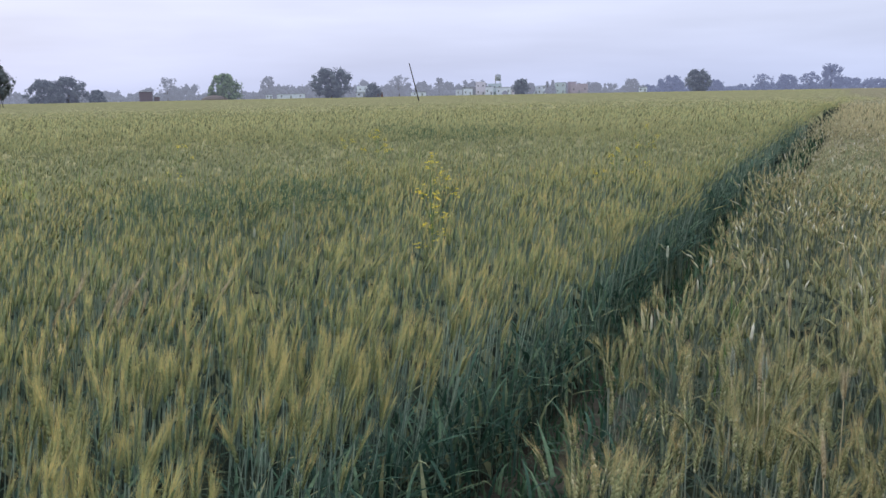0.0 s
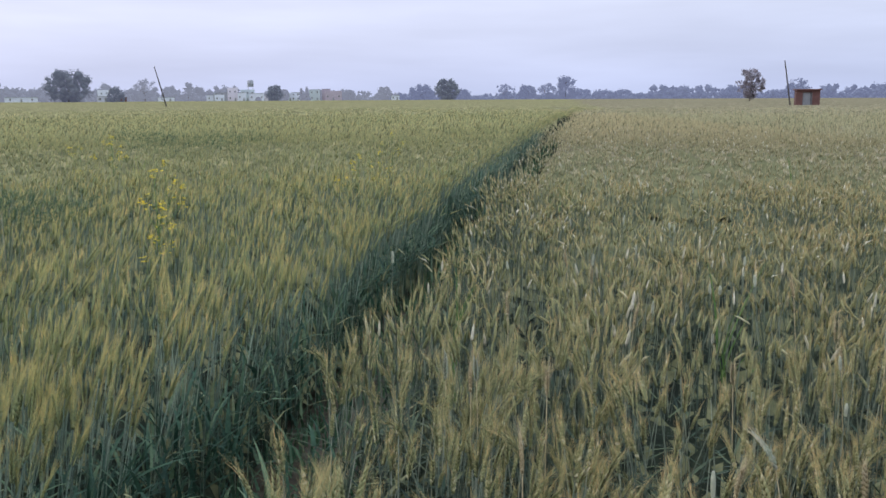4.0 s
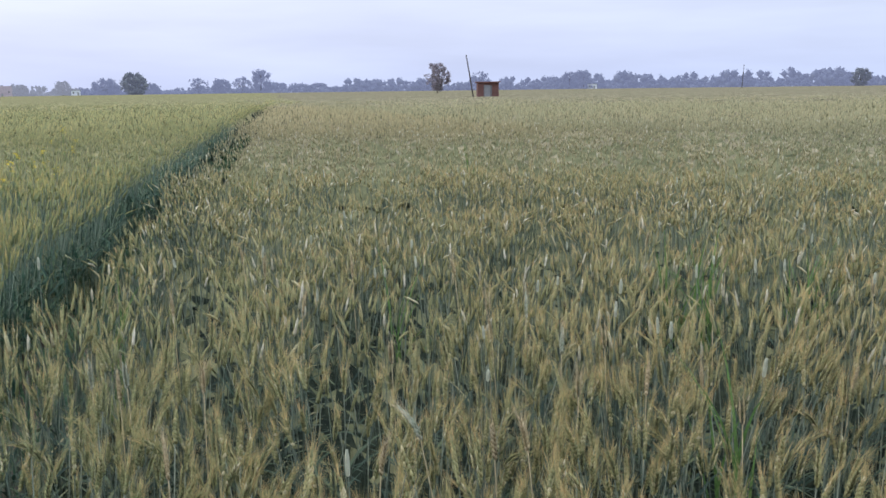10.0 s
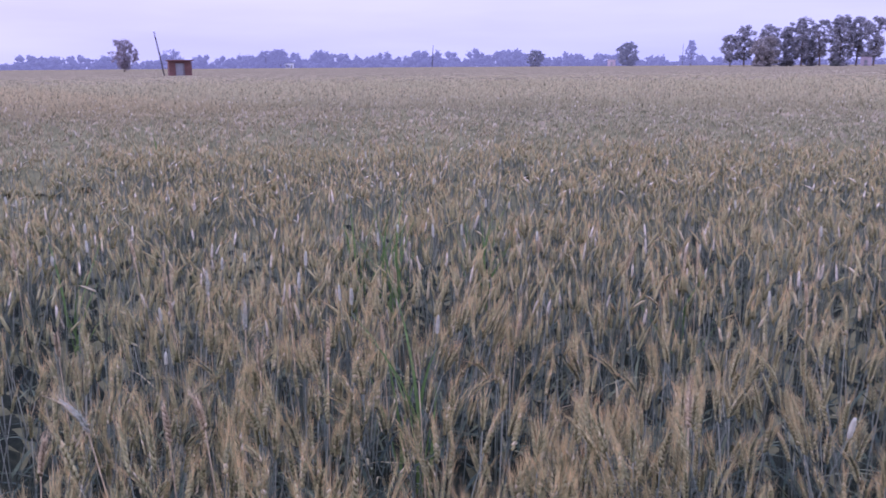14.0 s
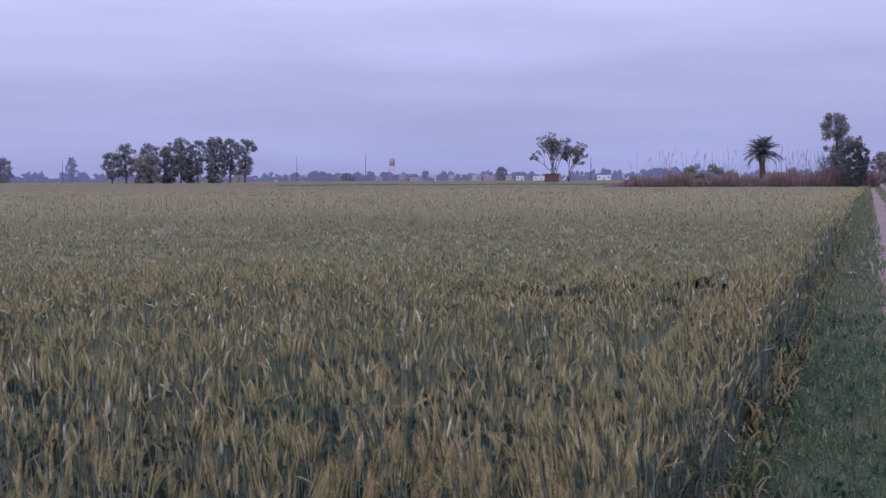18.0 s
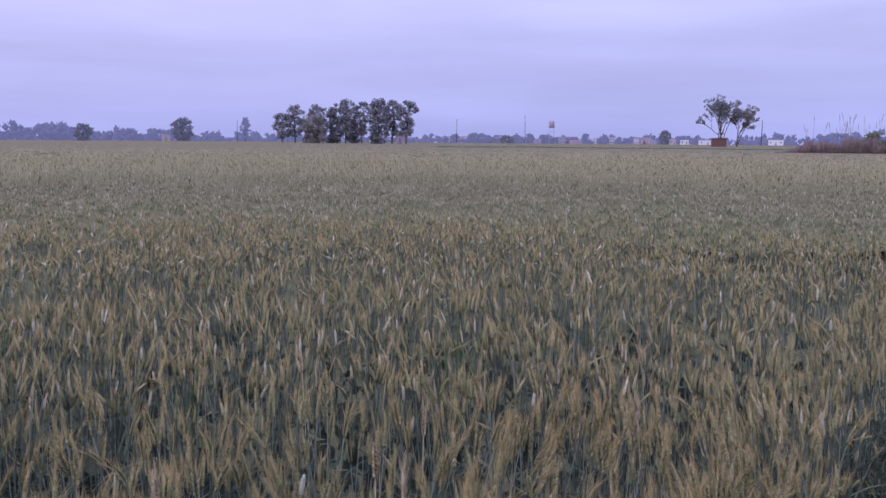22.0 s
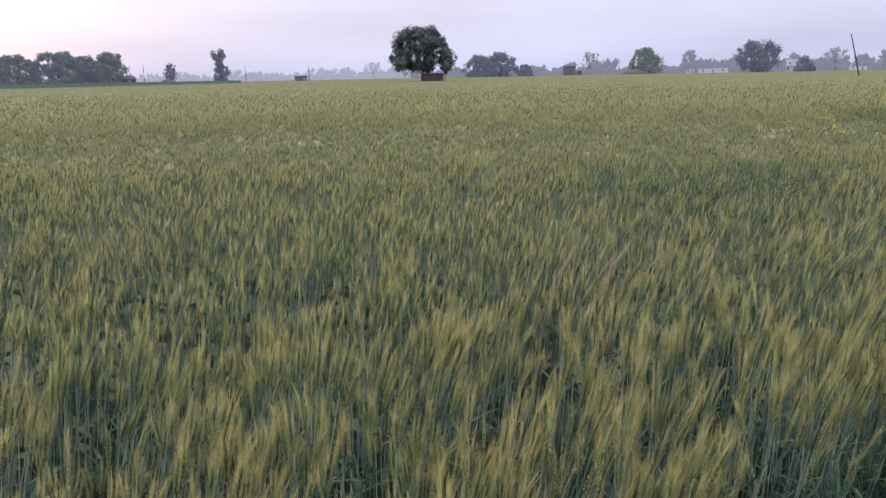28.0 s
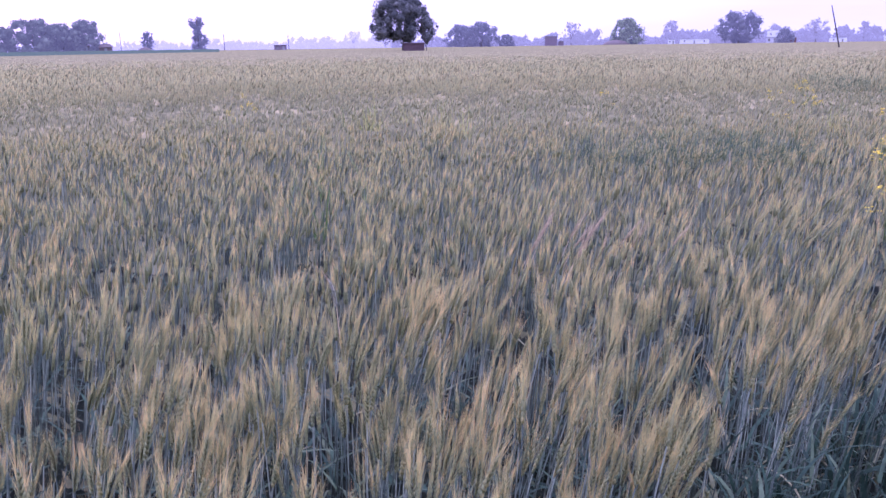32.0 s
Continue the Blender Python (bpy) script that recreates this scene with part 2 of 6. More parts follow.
M_AWN_G = plant_mat("green_awn", [(0, (0.40, 0.405, 0.17)), (0.5, (0.56, 0.49, 0.20)), (0.82, (0.72, 0.54, 0.235)), (1, (0.90, 0.60, 0.29))], (0.46, 0.455, 0.19), 0.5, patch_scale=2.2)
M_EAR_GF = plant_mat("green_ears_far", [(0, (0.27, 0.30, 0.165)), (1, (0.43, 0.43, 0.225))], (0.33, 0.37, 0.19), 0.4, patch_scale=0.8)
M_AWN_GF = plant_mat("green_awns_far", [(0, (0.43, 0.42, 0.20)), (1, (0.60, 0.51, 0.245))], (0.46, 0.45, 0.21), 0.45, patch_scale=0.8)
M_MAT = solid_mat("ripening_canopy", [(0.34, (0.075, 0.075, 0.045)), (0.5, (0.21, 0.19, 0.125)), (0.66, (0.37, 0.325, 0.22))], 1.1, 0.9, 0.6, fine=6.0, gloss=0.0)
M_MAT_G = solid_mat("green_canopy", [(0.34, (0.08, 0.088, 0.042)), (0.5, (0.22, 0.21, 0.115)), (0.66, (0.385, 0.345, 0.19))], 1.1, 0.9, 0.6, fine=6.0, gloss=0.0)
# Near-black leaf colour stands in for the shade deep between stems.
M_UNDER = solid_mat("shaded_lower_leaves", [(0.3, (0.010, 0.013, 0.013)), (0.55, (0.028, 0.036, 0.026)), (0.75, (0.08, 0.09, 0.055))], 5.0, 0.9, 0.8, (1, 1, 0.3), fine=45.0, gloss=0.0)
# Mid-dark copy of the canopy, with part of the gap shade in its colour.
M_MID = solid_mat("half_shaded_leaves", [(0.3, (0.05, 0.06, 0.036)), (0.5, (0.14, 0.145, 0.08)), (0.72, (0.24, 0.235, 0.13))], 3.0, 0.9, 0.8, fine=24.0, gloss=0.0)
M_SOIL = solid_mat("dark_soil", [(0.3, (0.05, 0.045, 0.035)), (0.7, (0.12, 0.10, 0.075))], 3.0, 0.95, 0.8, fine=40.0)
M_DIRT = solid_mat("sandy_track", [(0.28, (0.13, 0.092, 0.085)), (0.45, (0.25, 0.188, 0.175)), (0.6, (0.34, 0.268, 0.25)), (0.75, (0.46, 0.38, 0.36))], 2.2, 0.95, 1.0, fine=22.0)
M_GRASS = plant_mat("verge_grass", [(0, (0.07, 0.125, 0.065)), (0.6, (0.15, 0.22, 0.115)), (0.9, (0.27, 0.31, 0.175)), (1, (0.52, 0.44, 0.31))], (0.27, 0.245, 0.165), 0.4, patch_scale=1.9)
M_TURF = solid_mat("turf", [(0.3, (0.045, 0.06, 0.035)), (0.6, (0.095, 0.11, 0.065)), (0.75, (0.16, 0.125, 0.09))], 4.0, 0.95, 0.8, fine=50.0)
M_LAND = solid_mat("far_fields", [(0.3, (0.16, 0.19, 0.09)), (0.5, (0.22, 0.24, 0.12)), (0.7, (0.28, 0.27, 0.14))], 0.02, 0.95, 0.0, fine=0.4)
M_BARK = solid_mat("bark", [(0.3, (0.06, 0.05, 0.04)), (0.7, (0.16, 0.13, 0.11))], 1.5, 0.9, 0.6, (1, 1, 0.2))
M_FOL = plant_mat("foliage_dark", [(0, (0.082, 0.096, 0.10)), (0.6, (0.122, 0.138, 0.14)), (1, (0.19, 0.205, 0.195))], translucent=0.4)
M_FOL_G = plant_mat("foliage_fresh", [(0, (0.18, 0.22, 0.16)), (0.6, (0.25, 0.29, 0.20)), (1, (0.32, 0.35, 0.25))], translucent=0.4)
# Grey leaves, paled and blued partly to put distance haze into the colour.
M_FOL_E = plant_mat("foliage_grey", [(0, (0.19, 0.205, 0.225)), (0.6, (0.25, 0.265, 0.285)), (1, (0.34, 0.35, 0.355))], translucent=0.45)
# Pale blue leaf colour: distance haze mixed into the base tone.
M_FOL_B = plant_mat("foliage_hazed", [(0, (0.27, 0.30, 0.42)), (0.6, (0.33, 0.36, 0.47)), (1, (0.39, 0.41, 0.51))], translucent=0.45)
M_TWIG = plant_mat("twigs_brown", [(0, (0.22, 0.20, 0.24)), (1, (0.37, 0.335, 0.37))], translucent=0.4)
M_BRICK = solid_mat("brick", [(0.3, (0.10, 0.052, 0.048)), (0.7, (0.17, 0.092, 0.085))], 2.0, 0.9, 0.4, fine=12.0, by_object=0.2)
M_BRICK_D = solid_mat("dark_brick", [(0.3, (0.065, 0.045, 0.055)), (0.7, (0.12, 0.08, 0.09))], 2.0, 0.9, 0.4, fine=12.0)
# Brick turned pale and bluish: distance haze put into the colour.
M_BRICK_H = solid_mat("hazed_brick", [(0.3, (0.155, 0.13, 0.17)), (0.7, (0.23, 0.19, 0.23))], 2.0, 0.9, 0.4, fine=12.0)
M_BRICK_S = solid_mat("stacked_brick", [(0.3, (0.20, 0.115, 0.11)), (0.7, (0.32, 0.20, 0.19))], 2.0, 0.9, 0.4, fine=12.0, by_object=0.2)
M_WHITE = solid_mat("limewash", [(0.3, (0.56, 0.58, 0.68)), (0.7, (0.74, 0.76, 0.84))], 0.8, fine=6.0)
M_CONC = solid_mat("concrete", [(0.3, (0.26, 0.27, 0.31)), (0.7, (0.42, 0.43, 0.48))], 1.2)
M_PINK = solid_mat("pink_wash", [(0.3, (0.38, 0.32, 0.38)), (0.7, (0.52, 0.45, 0.52))], 0.8)
# Washes for the far village, blue-shifted to carry haze in the paint colour.
M_FAR_PINK = solid_mat("hazed_pink_wash", [(0.3, (0.34, 0.28, 0.37)), (0.7, (0.46, 0.38, 0.47))], 0.8)
M_FAR_GREY = solid_mat("hazed_grey_wash", [(0.3, (0.27, 0.27, 0.38)), (0.7, (0.36, 0.36, 0.48))], 0.8)
M_FAR_PALE = solid_mat("hazed_pale_wash", [(0.3, (0.46, 0.45, 0.55)), (0.7, (0.60, 0.58, 0.68))], 0.8)
M_PINKW = solid_mat("pink_white_wash", [(0.3, (0.56, 0.52, 0.60)), (0.7, (0.70, 0.65, 0.72))], 0.8)
M_MINT = solid_mat("mint_wash", [(0.3, (0.47, 0.52, 0.56)), (0.7, (0.58, 0.64, 0.67))], 0.8)
M_DARK = solid_mat("dark_opening", [(0.3, (0.13, 0.13, 0.14)), (0.7, (0.22, 0.22, 0.24))], 2.0)
M_FODDER = solid_mat("fodder_green", [(0.3, (0.055, 0.09, 0.07)), (0.7, (0.10, 0.14, 0.105))], 0.5, 0.95, 0.4, fine=4.0, gloss=0.0)
M_TIMBER = solid_mat("weathered_pole", [(0.3, (0.03, 0.028, 0.026)), (0.7, (0.08, 0.07, 0.066))], 6.0, 0.8, 0.4, (1, 1, 0.15))
M_STEEL = solid_mat("grey_steel", [(0.3, (0.22, 0.23, 0.25)), (0.7, (0.36, 0.37, 0.39))], 3.0, 0.5, 0.2, metal=0.6)
M_THATCH = solid_mat("straw_thatch", [(0.3, (0.11, 0.095, 0.10)), (0.7, (0.21, 0.175, 0.17))], 2.0, 0.95, 0.6)
M_REED = plant_mat("reed", [(0, (0.19, 0.13, 0.14)), (0.6, (0.30, 0.215, 0.215)), (1, (0.42, 0.32, 0.30))], (0.24, 0.20, 0.17), 0.3, patch_scale=0.12)
M_PLUME = plant_mat("reed_plume", [(0, (0.24, 0.18, 0.18)), (1, (0.40, 0.32, 0.30))], translucent=0.4)
M_YELLOW = plant_mat("mustard_petal", [(0, (0.75, 0.58, 0.03)), (1, (0.90, 0.74, 0.08))], translucent=0.4)
M_LIME = plant_mat("young_shoots", [(0, (0.26, 0.32, 0.09)), (1, (0.48, 0.50, 0.17))], translucent=0.45)
M_WEED = plant_mat("weed_green", [(0, (0.08, 0.16, 0.05)), (1, (0.16, 0.27, 0.08))], translucent=0.4)
M_PALE = plant_mat("canary_head", [(0, (0.34, 0.39, 0.29)), (1, (0.58, 0.58, 0.48))], translucent=0.35)
M_BLEACH = plant_mat("bleached_ear", [(0, (0.50, 0.48, 0.36)), (1, (0.86, 0.82, 0.69))], translucent=0.3)
M_STRAW = plant_mat("dry_straw", [(0, (0.40, 0.33, 0.19)), (1, (0.60, 0.51, 0.34))], translucent=0.3)
M_WEED_D = plant_mat("weed_dark", [(0, (0.035, 0.085, 0.045)), (0.9, (0.09, 0.17, 0.09)), (1, (0.24, 0.26, 0.13))], translucent=0.25)
M_CLOVER = plant_mat("clover", [(0, (0.06, 0.115, 0.065)), (0.8, (0.12, 0.20, 0.105)), (1, (0.22, 0.28, 0.14))], translucent=0.35)
M_YLEAF = plant_mat("yellow_leaf", [(0, (0.20, 0.24, 0.08)), (0.4, (0.40, 0.36, 0.13)), (0.75, (0.42, 0.25, 0.13)), (1, (0.50, 0.40, 0.27))], translucent=0.4)


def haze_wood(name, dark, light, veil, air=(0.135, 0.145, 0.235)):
    """Trees beyond clear sight: distance haze painted on as a faint emission over the foliage."""
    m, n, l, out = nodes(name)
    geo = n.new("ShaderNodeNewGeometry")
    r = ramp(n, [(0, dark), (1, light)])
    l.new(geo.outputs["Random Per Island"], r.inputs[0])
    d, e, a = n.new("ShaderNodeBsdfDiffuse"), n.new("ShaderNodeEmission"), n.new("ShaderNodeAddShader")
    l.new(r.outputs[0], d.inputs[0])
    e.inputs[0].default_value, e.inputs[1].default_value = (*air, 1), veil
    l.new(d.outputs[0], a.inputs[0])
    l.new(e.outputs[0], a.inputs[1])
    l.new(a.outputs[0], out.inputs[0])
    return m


# The fourth value is the strength of the haze each material gives off.
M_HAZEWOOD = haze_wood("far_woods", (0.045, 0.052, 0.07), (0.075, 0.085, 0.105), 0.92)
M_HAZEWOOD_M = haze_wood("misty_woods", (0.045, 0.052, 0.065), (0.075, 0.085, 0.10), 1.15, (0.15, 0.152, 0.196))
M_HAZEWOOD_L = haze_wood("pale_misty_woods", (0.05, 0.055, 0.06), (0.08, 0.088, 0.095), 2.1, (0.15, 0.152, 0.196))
# Gum and olive leaves: haze put in as raised, greyed base colours.
M_FOL_GUM = plant_mat("hazed_gum_foliage", [(0, (0.21, 0.22, 0.255)), (0.6, (0.285, 0.295, 0.325)), (1, (0.38, 0.385, 0.405))], translucent=0.45)
M_FOL_O = plant_mat("hazed_olive_foliage", [(0, (0.25, 0.245, 0.25)), (1, (0.36, 0.345, 0.33))], translucent=0.45)
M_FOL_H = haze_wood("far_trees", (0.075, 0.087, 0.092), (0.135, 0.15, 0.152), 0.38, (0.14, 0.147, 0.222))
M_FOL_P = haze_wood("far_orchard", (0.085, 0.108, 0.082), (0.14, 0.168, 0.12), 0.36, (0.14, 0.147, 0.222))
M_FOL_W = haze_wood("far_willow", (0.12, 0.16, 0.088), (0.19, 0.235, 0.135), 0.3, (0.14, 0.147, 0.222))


# ---- mesh helpers ----


def raw_mesh(name, verts, faces, mats, index=None, smooth=False):
    """A mesh from arrays of corners and of equal-sided faces."""
    verts, faces = np.asarray(verts, np.float32), np.asarray(faces, np.int32)
    me = bpy.data.meshes.new(name)
    me.vertices.add(len(verts))
    me.vertices.foreach_set("co", verts.ravel())
    k = faces.shape[1]
    me.loops.add(faces.size)
    me.loops.foreach_set("vertex_index", faces.ravel())
    me.polygons.add(len(faces))
    me.polygons.foreach_set("loop_start", np.arange(0, faces.size, k, dtype=np.int32))
    me.polygons.foreach_set("loop_total", np.full(len(faces), k, np.int32))
    for m in mats:
        me.materials.append(m)
    if index is not None:
        me.polygons.foreach_set("material_index", np.asarray(index, np.int32))
    if smooth:
        me.polygons.foreach_set("use_smooth", np.ones(len(faces), bool))
    me.update(calc_edges=True)
    return me


def part(name, bm, material, parent, label=""):
    """Links a bmesh as one mesh object under a thing or a part."""
    me = bpy.data.meshes.new(name)
    bm.to_mesh(me)
    bm.free()
    me.materials.append(material)
    ob = new(name, me)
    ob.parent = parent
    return tagged(ob, label)


def part_raw(name, verts, faces, material, parent, label="", smooth=False):
    ob = new(name, raw_mesh(name, verts, faces, [material], None, smooth))
    ob.parent = parent
    return tagged(ob, label)


def thing(name, m, label, category, group=""):
    ob = new(name)
    ob.empty_display_size = 0.2
    ob.matrix_world = m
    return tagged(ob, label, category, group)


def box_into(bm, x0, x1, y0, y1, z0, z1, bevel=0.0):
    r = bmesh.ops.create_cube(bm, size=1.0, matrix=Matrix.Translation(((x0 + x1) / 2, (y0 + y1) / 2, (z0 + z1) / 2)) @ Matrix.Diagonal((x1 - x0, y1 - y0, z1 - z0, 1)))
    if bevel:
        es = list({e for v in r["verts"] for e in v.link_edges})
        bmesh.ops.bevel(bm, geom=es, offset=bevel, segments=1, affect="EDGES")
    return bm


def box(x0, x1, y0, y1, z0, z1, bevel=0.0):
    return box_into(bmesh.new(), x0, x1, y0, y1, z0, z1, bevel)


def tube(points, radii, sides=6):
    """Corners and quads of a tapered tube along points."""
    pts = np.asarray(points, float)
    v, f = [], []
    for i, p in enumerate(pts):
        d = pts[min(i + 1, len(pts) - 1)] - pts[max(i - 1, 0)]
        d /= np.linalg.norm(d) + 1e-9
        a = np.cross(d, (0.31, 0.95, 0.05) if abs(d[2]) > 0.6 else (0, 0, 1))
        a /= np.linalg.norm(a) + 1e-9
        b = np.cross(d, a)
        for k in range(sides):
            t = 2 * math.pi * k / sides
            v.append(p + radii[i] * (math.cos(t) * a + math.sin(t) * b))
    for i in range(len(pts) - 1):
        for k in range(sides):
            k2 = (k + 1) % sides
            f.append((i * sides + k, i * sides + k2, (i + 1) * sides + k2, (i + 1) * sides + k))
    n = len(v)
    v.append(pts[-1])
    top = (len(pts) - 1) * sides
    for k in range(sides):
        f.append((top + k, top + (k + 1) % sides, n, n))
    return np.array(v), f


def tubes(list_of):
    """Several tubes joined; the quads whose last corners coincide become triangles later."""
    vs, fs, o = [], [], 0
    for v, f in list_of:
        vs.append(v)
        fs += [tuple(i + o for i in q) for q in f]
        o += len(v)
    return np.vstack(vs), fs


def tris(quads):
    out = []
    for a, b, c, d in quads:
        out.append((a, b, c))
        if d != c:
            out.append((a, c, d))
    return out


def polar(bearing, dist):
    b = radians(bearing)
    return -math.sin(b) * dist, math.cos(b) * dist


def land_drop(r):
    """The far land sinks very gently."""
    return 0.0034 * np.clip(r - 430, 0, None)


def facing(bearing, dist, z=0.0, turn=0.0):
    """A pose at that bearing whose -y side looks back at the standing place."""
    x, y = polar(bearing, dist)
    return pose(x, y, z - float(land_drop(dist)), 0, 0, bearing + turn)


# ---- the lie of the land ----
# field edge along the track: y = EDGE_A * x + EDGE_B ; furrow between the two crops: n = FUR * (x - 0.45 y)
EDGE_A, EDGE_B = -0.521, 0.66
E_U = np.array((1.0, EDGE_A)) / math.hypot(1, EDGE_A)
E_N = np.array((-E_U[1], E_U[0]))


def edge_dist(x, y):
    """Metres into the field from its edge along the track; negative outside."""
    bulge = 0.95 * np.clip((-x - 0.6) / 1.2, 0, 1)
    return (y - EDGE_A * x - EDGE_B + bulge) * E_N[1]


def furrow_n(x, y):
    bend = 0.028 * np.clip(y - 11, 0, 50)
    return (x - 0.45 * y - bend) * 0.912 + 0.03 * np.sin(y * 0.9) + 0.03 * np.sin(y * 2.3 + 1)


def wave(x, y):
    return (np.sin(x * 0.9 + 1.3 * np.sin(y * 0.37)) + np.sin(y * 0.71 + 1.1 * np.sin(x * 0.45 + 2)) + np.sin((x + y) * 1.9 + np.sin(x * 1.3)) * 0.6) / 2.6


def fade(y):
    """The furrow closes towards its far end."""
    return 0.12 * np.clip((y - 38) / 8, 0, 1) + 3.0 * np.clip((y - 52) / 16, 0, 1)


def in_left(x, y):
    return (furrow_n(x, y) < -1.14 + 0.09 * np.clip((y - 4) / 4, 0, 1) + fade(y)) & (edge_dist(x, y) > 0.04 * np.sin(x * 5))


def in_right(x, y):
    thin = np.sin(x * 91.7 + 13 * np.sin(y * 57.3)) > -0.55
    gap = thin & (np.abs(x + 0.14 * y - 8.9 - 0.07 * np.sin(y * 4.1)) < 0.17) & (edge_dist(x, y) > 0.5) & (edge_dist(x, y) < 2.6 + 0.4 * np.sin(x * 7))
    return ~gap & (furrow_n(x, y) > -0.69 + 0.2 * np.clip((3.4 - y) / 1.6, 0, 1) - fade(y)) & (edge_dist(x, y) > 0.05 * np.sin(x * 4) + 0.03 * np.sin(x * 11) - 0.13 * np.clip((x - 1.0) / 1.5, 0, 1))


def height_left(x, y):
    return 0.80 + 0.05 * wave(x, y) + 0.045 * swell(x, y)


def height_right(x, y):
    return 0.725 + 0.045 * wave(x + 9, y) + 0.03 * swell(x + 3, y) + 0.05 * np.clip((x + 0.14 * y - 8.9) / 0.3, 0, 1)


def sheet(name, xs, ys, zf, mat):
    X, Y = np.meshgrid(xs, ys)
    Z = zf(X, Y)
    v = np.stack([X, Y, Z], -1).reshape(-1, 3)
    nx = len(xs)
    i, j = np.meshgrid(np.arange(nx - 1), np.arange(len(ys) - 1))
    a = (j * nx + i).ravel()
    f = np.stack([a, a + 1, a + nx + 1, a + nx], -1)
    return new(name, raw_mesh(name, v, f, [mat], None, True))


# one ground to the horizon, finer near the standing place
def spaced(limit):
    near = np.arange(-12, 12.01, 0.25)
    far = 12 * (limit / 12) ** np.linspace(0, 1, 28)[1:]
    return np.concatenate([-far[::-1], near, far])


def ground_z(x, y):
    e = edge_dist(x, y)
    r = np.hypot(x, y)
    near = np.clip(1 - r / 60, 0, 1)
    return -0.06 - land_drop(r) + near * (0.02 * wave(x * 2, y * 2) * np.where(e > 0, 1, 0.3))


ground = sheet("ground", spaced(2600), spaced(2600), ground_z, M_LAND)
tagged(ground, "flat farmland of pale green fields reaching the horizon", "ground", kind="structure")


# ---- wheat ----
def strip(points, widths, side):
    """A tapering blade along points: corners and triangles."""
    v, f = [], []
    for p, w in zip(points, widths):
        v += [p - side * w / 2, p + side * w / 2]
    for i in range(len(points) - 1):
        a = 2 * i
        f += [(a, a + 1, a + 3), (a, a + 3, a + 2)]
    return v, f


class Bag:
    def __init__(self):
        self.v, self.f, self.m = [], [], []

    def add(self, v, f, m):
        o = len(self.v)
        self.v += [np.asarray(p, float) for p in v]
        self.f += [tuple(i + o for i in t) for t in f]
        self.m += [m] * len(f)

    def arrays(self):
        return np.array(self.v, np.float32), np.array(self.f, np.int32), np.array(self.m, np.int32)


def axis(h, nod, lean, r, n_stem, ear_len, n_ear):
    """The bent line of a stem of height h that nods over at its ear."""
    a = r.uniform(0, 2 * math.pi)
    d = np.array((math.cos(a), math.sin(a), 0))
    pts, p, tilt = [np.zeros(3)], np.zeros(3), lean
    for i in range(n_stem):
        tilt += nod * 0.12 / n_stem * (i + 1)
        p = p + (d * math.sin(tilt) + np.array((0, 0, math.cos(tilt)))) * h / n_stem
        pts.append(p)
    ear = [p]
    for i in range(n_ear):
        tilt += nod / n_ear
        p = p + (d * math.sin(tilt) + np.array((0, 0, math.cos(tilt)))) * ear_len / n_ear
        ear.append(p)
    return np.array(pts), np.array(ear), d


def blade(bag, base, r, length, width, mat, segs, up=0.9, droop=1.6):
    a = r.uniform(0, 2 * math.pi)
    d = np.array((math.cos(a), math.sin(a), 0))
    side = np.array((-d[1], d[0], 0.15))
    tilt, p, pts = 0.25 + r.uniform(0, 0.4), base, [base]
    for i in range(segs):
        tilt += droop * r.uniform(0.5, 1.2) / segs
        p = p + (d * math.sin(tilt) + np.array((0, 0, math.cos(tilt) * up))) * length / segs
        pts.append(p)
    w = [width * 0.7] + [width * (1 - (i / segs) ** 1.5) + 0.0004 for i in range(1, segs + 1)]
    v, f = strip(pts, w, side)
    bag.add(v, f, mat)


# slots: 0 stem, 1 leaf, 2 ear, 3 awn, 7 bleached ear
def nodding(r, green):
    """How far an ear bows: most stand, a few hang over."""
    return r.uniform(0.0, 0.20) if r.random() < (0.96 if green else 0.92) else r.uniform(0.4, 1.0)


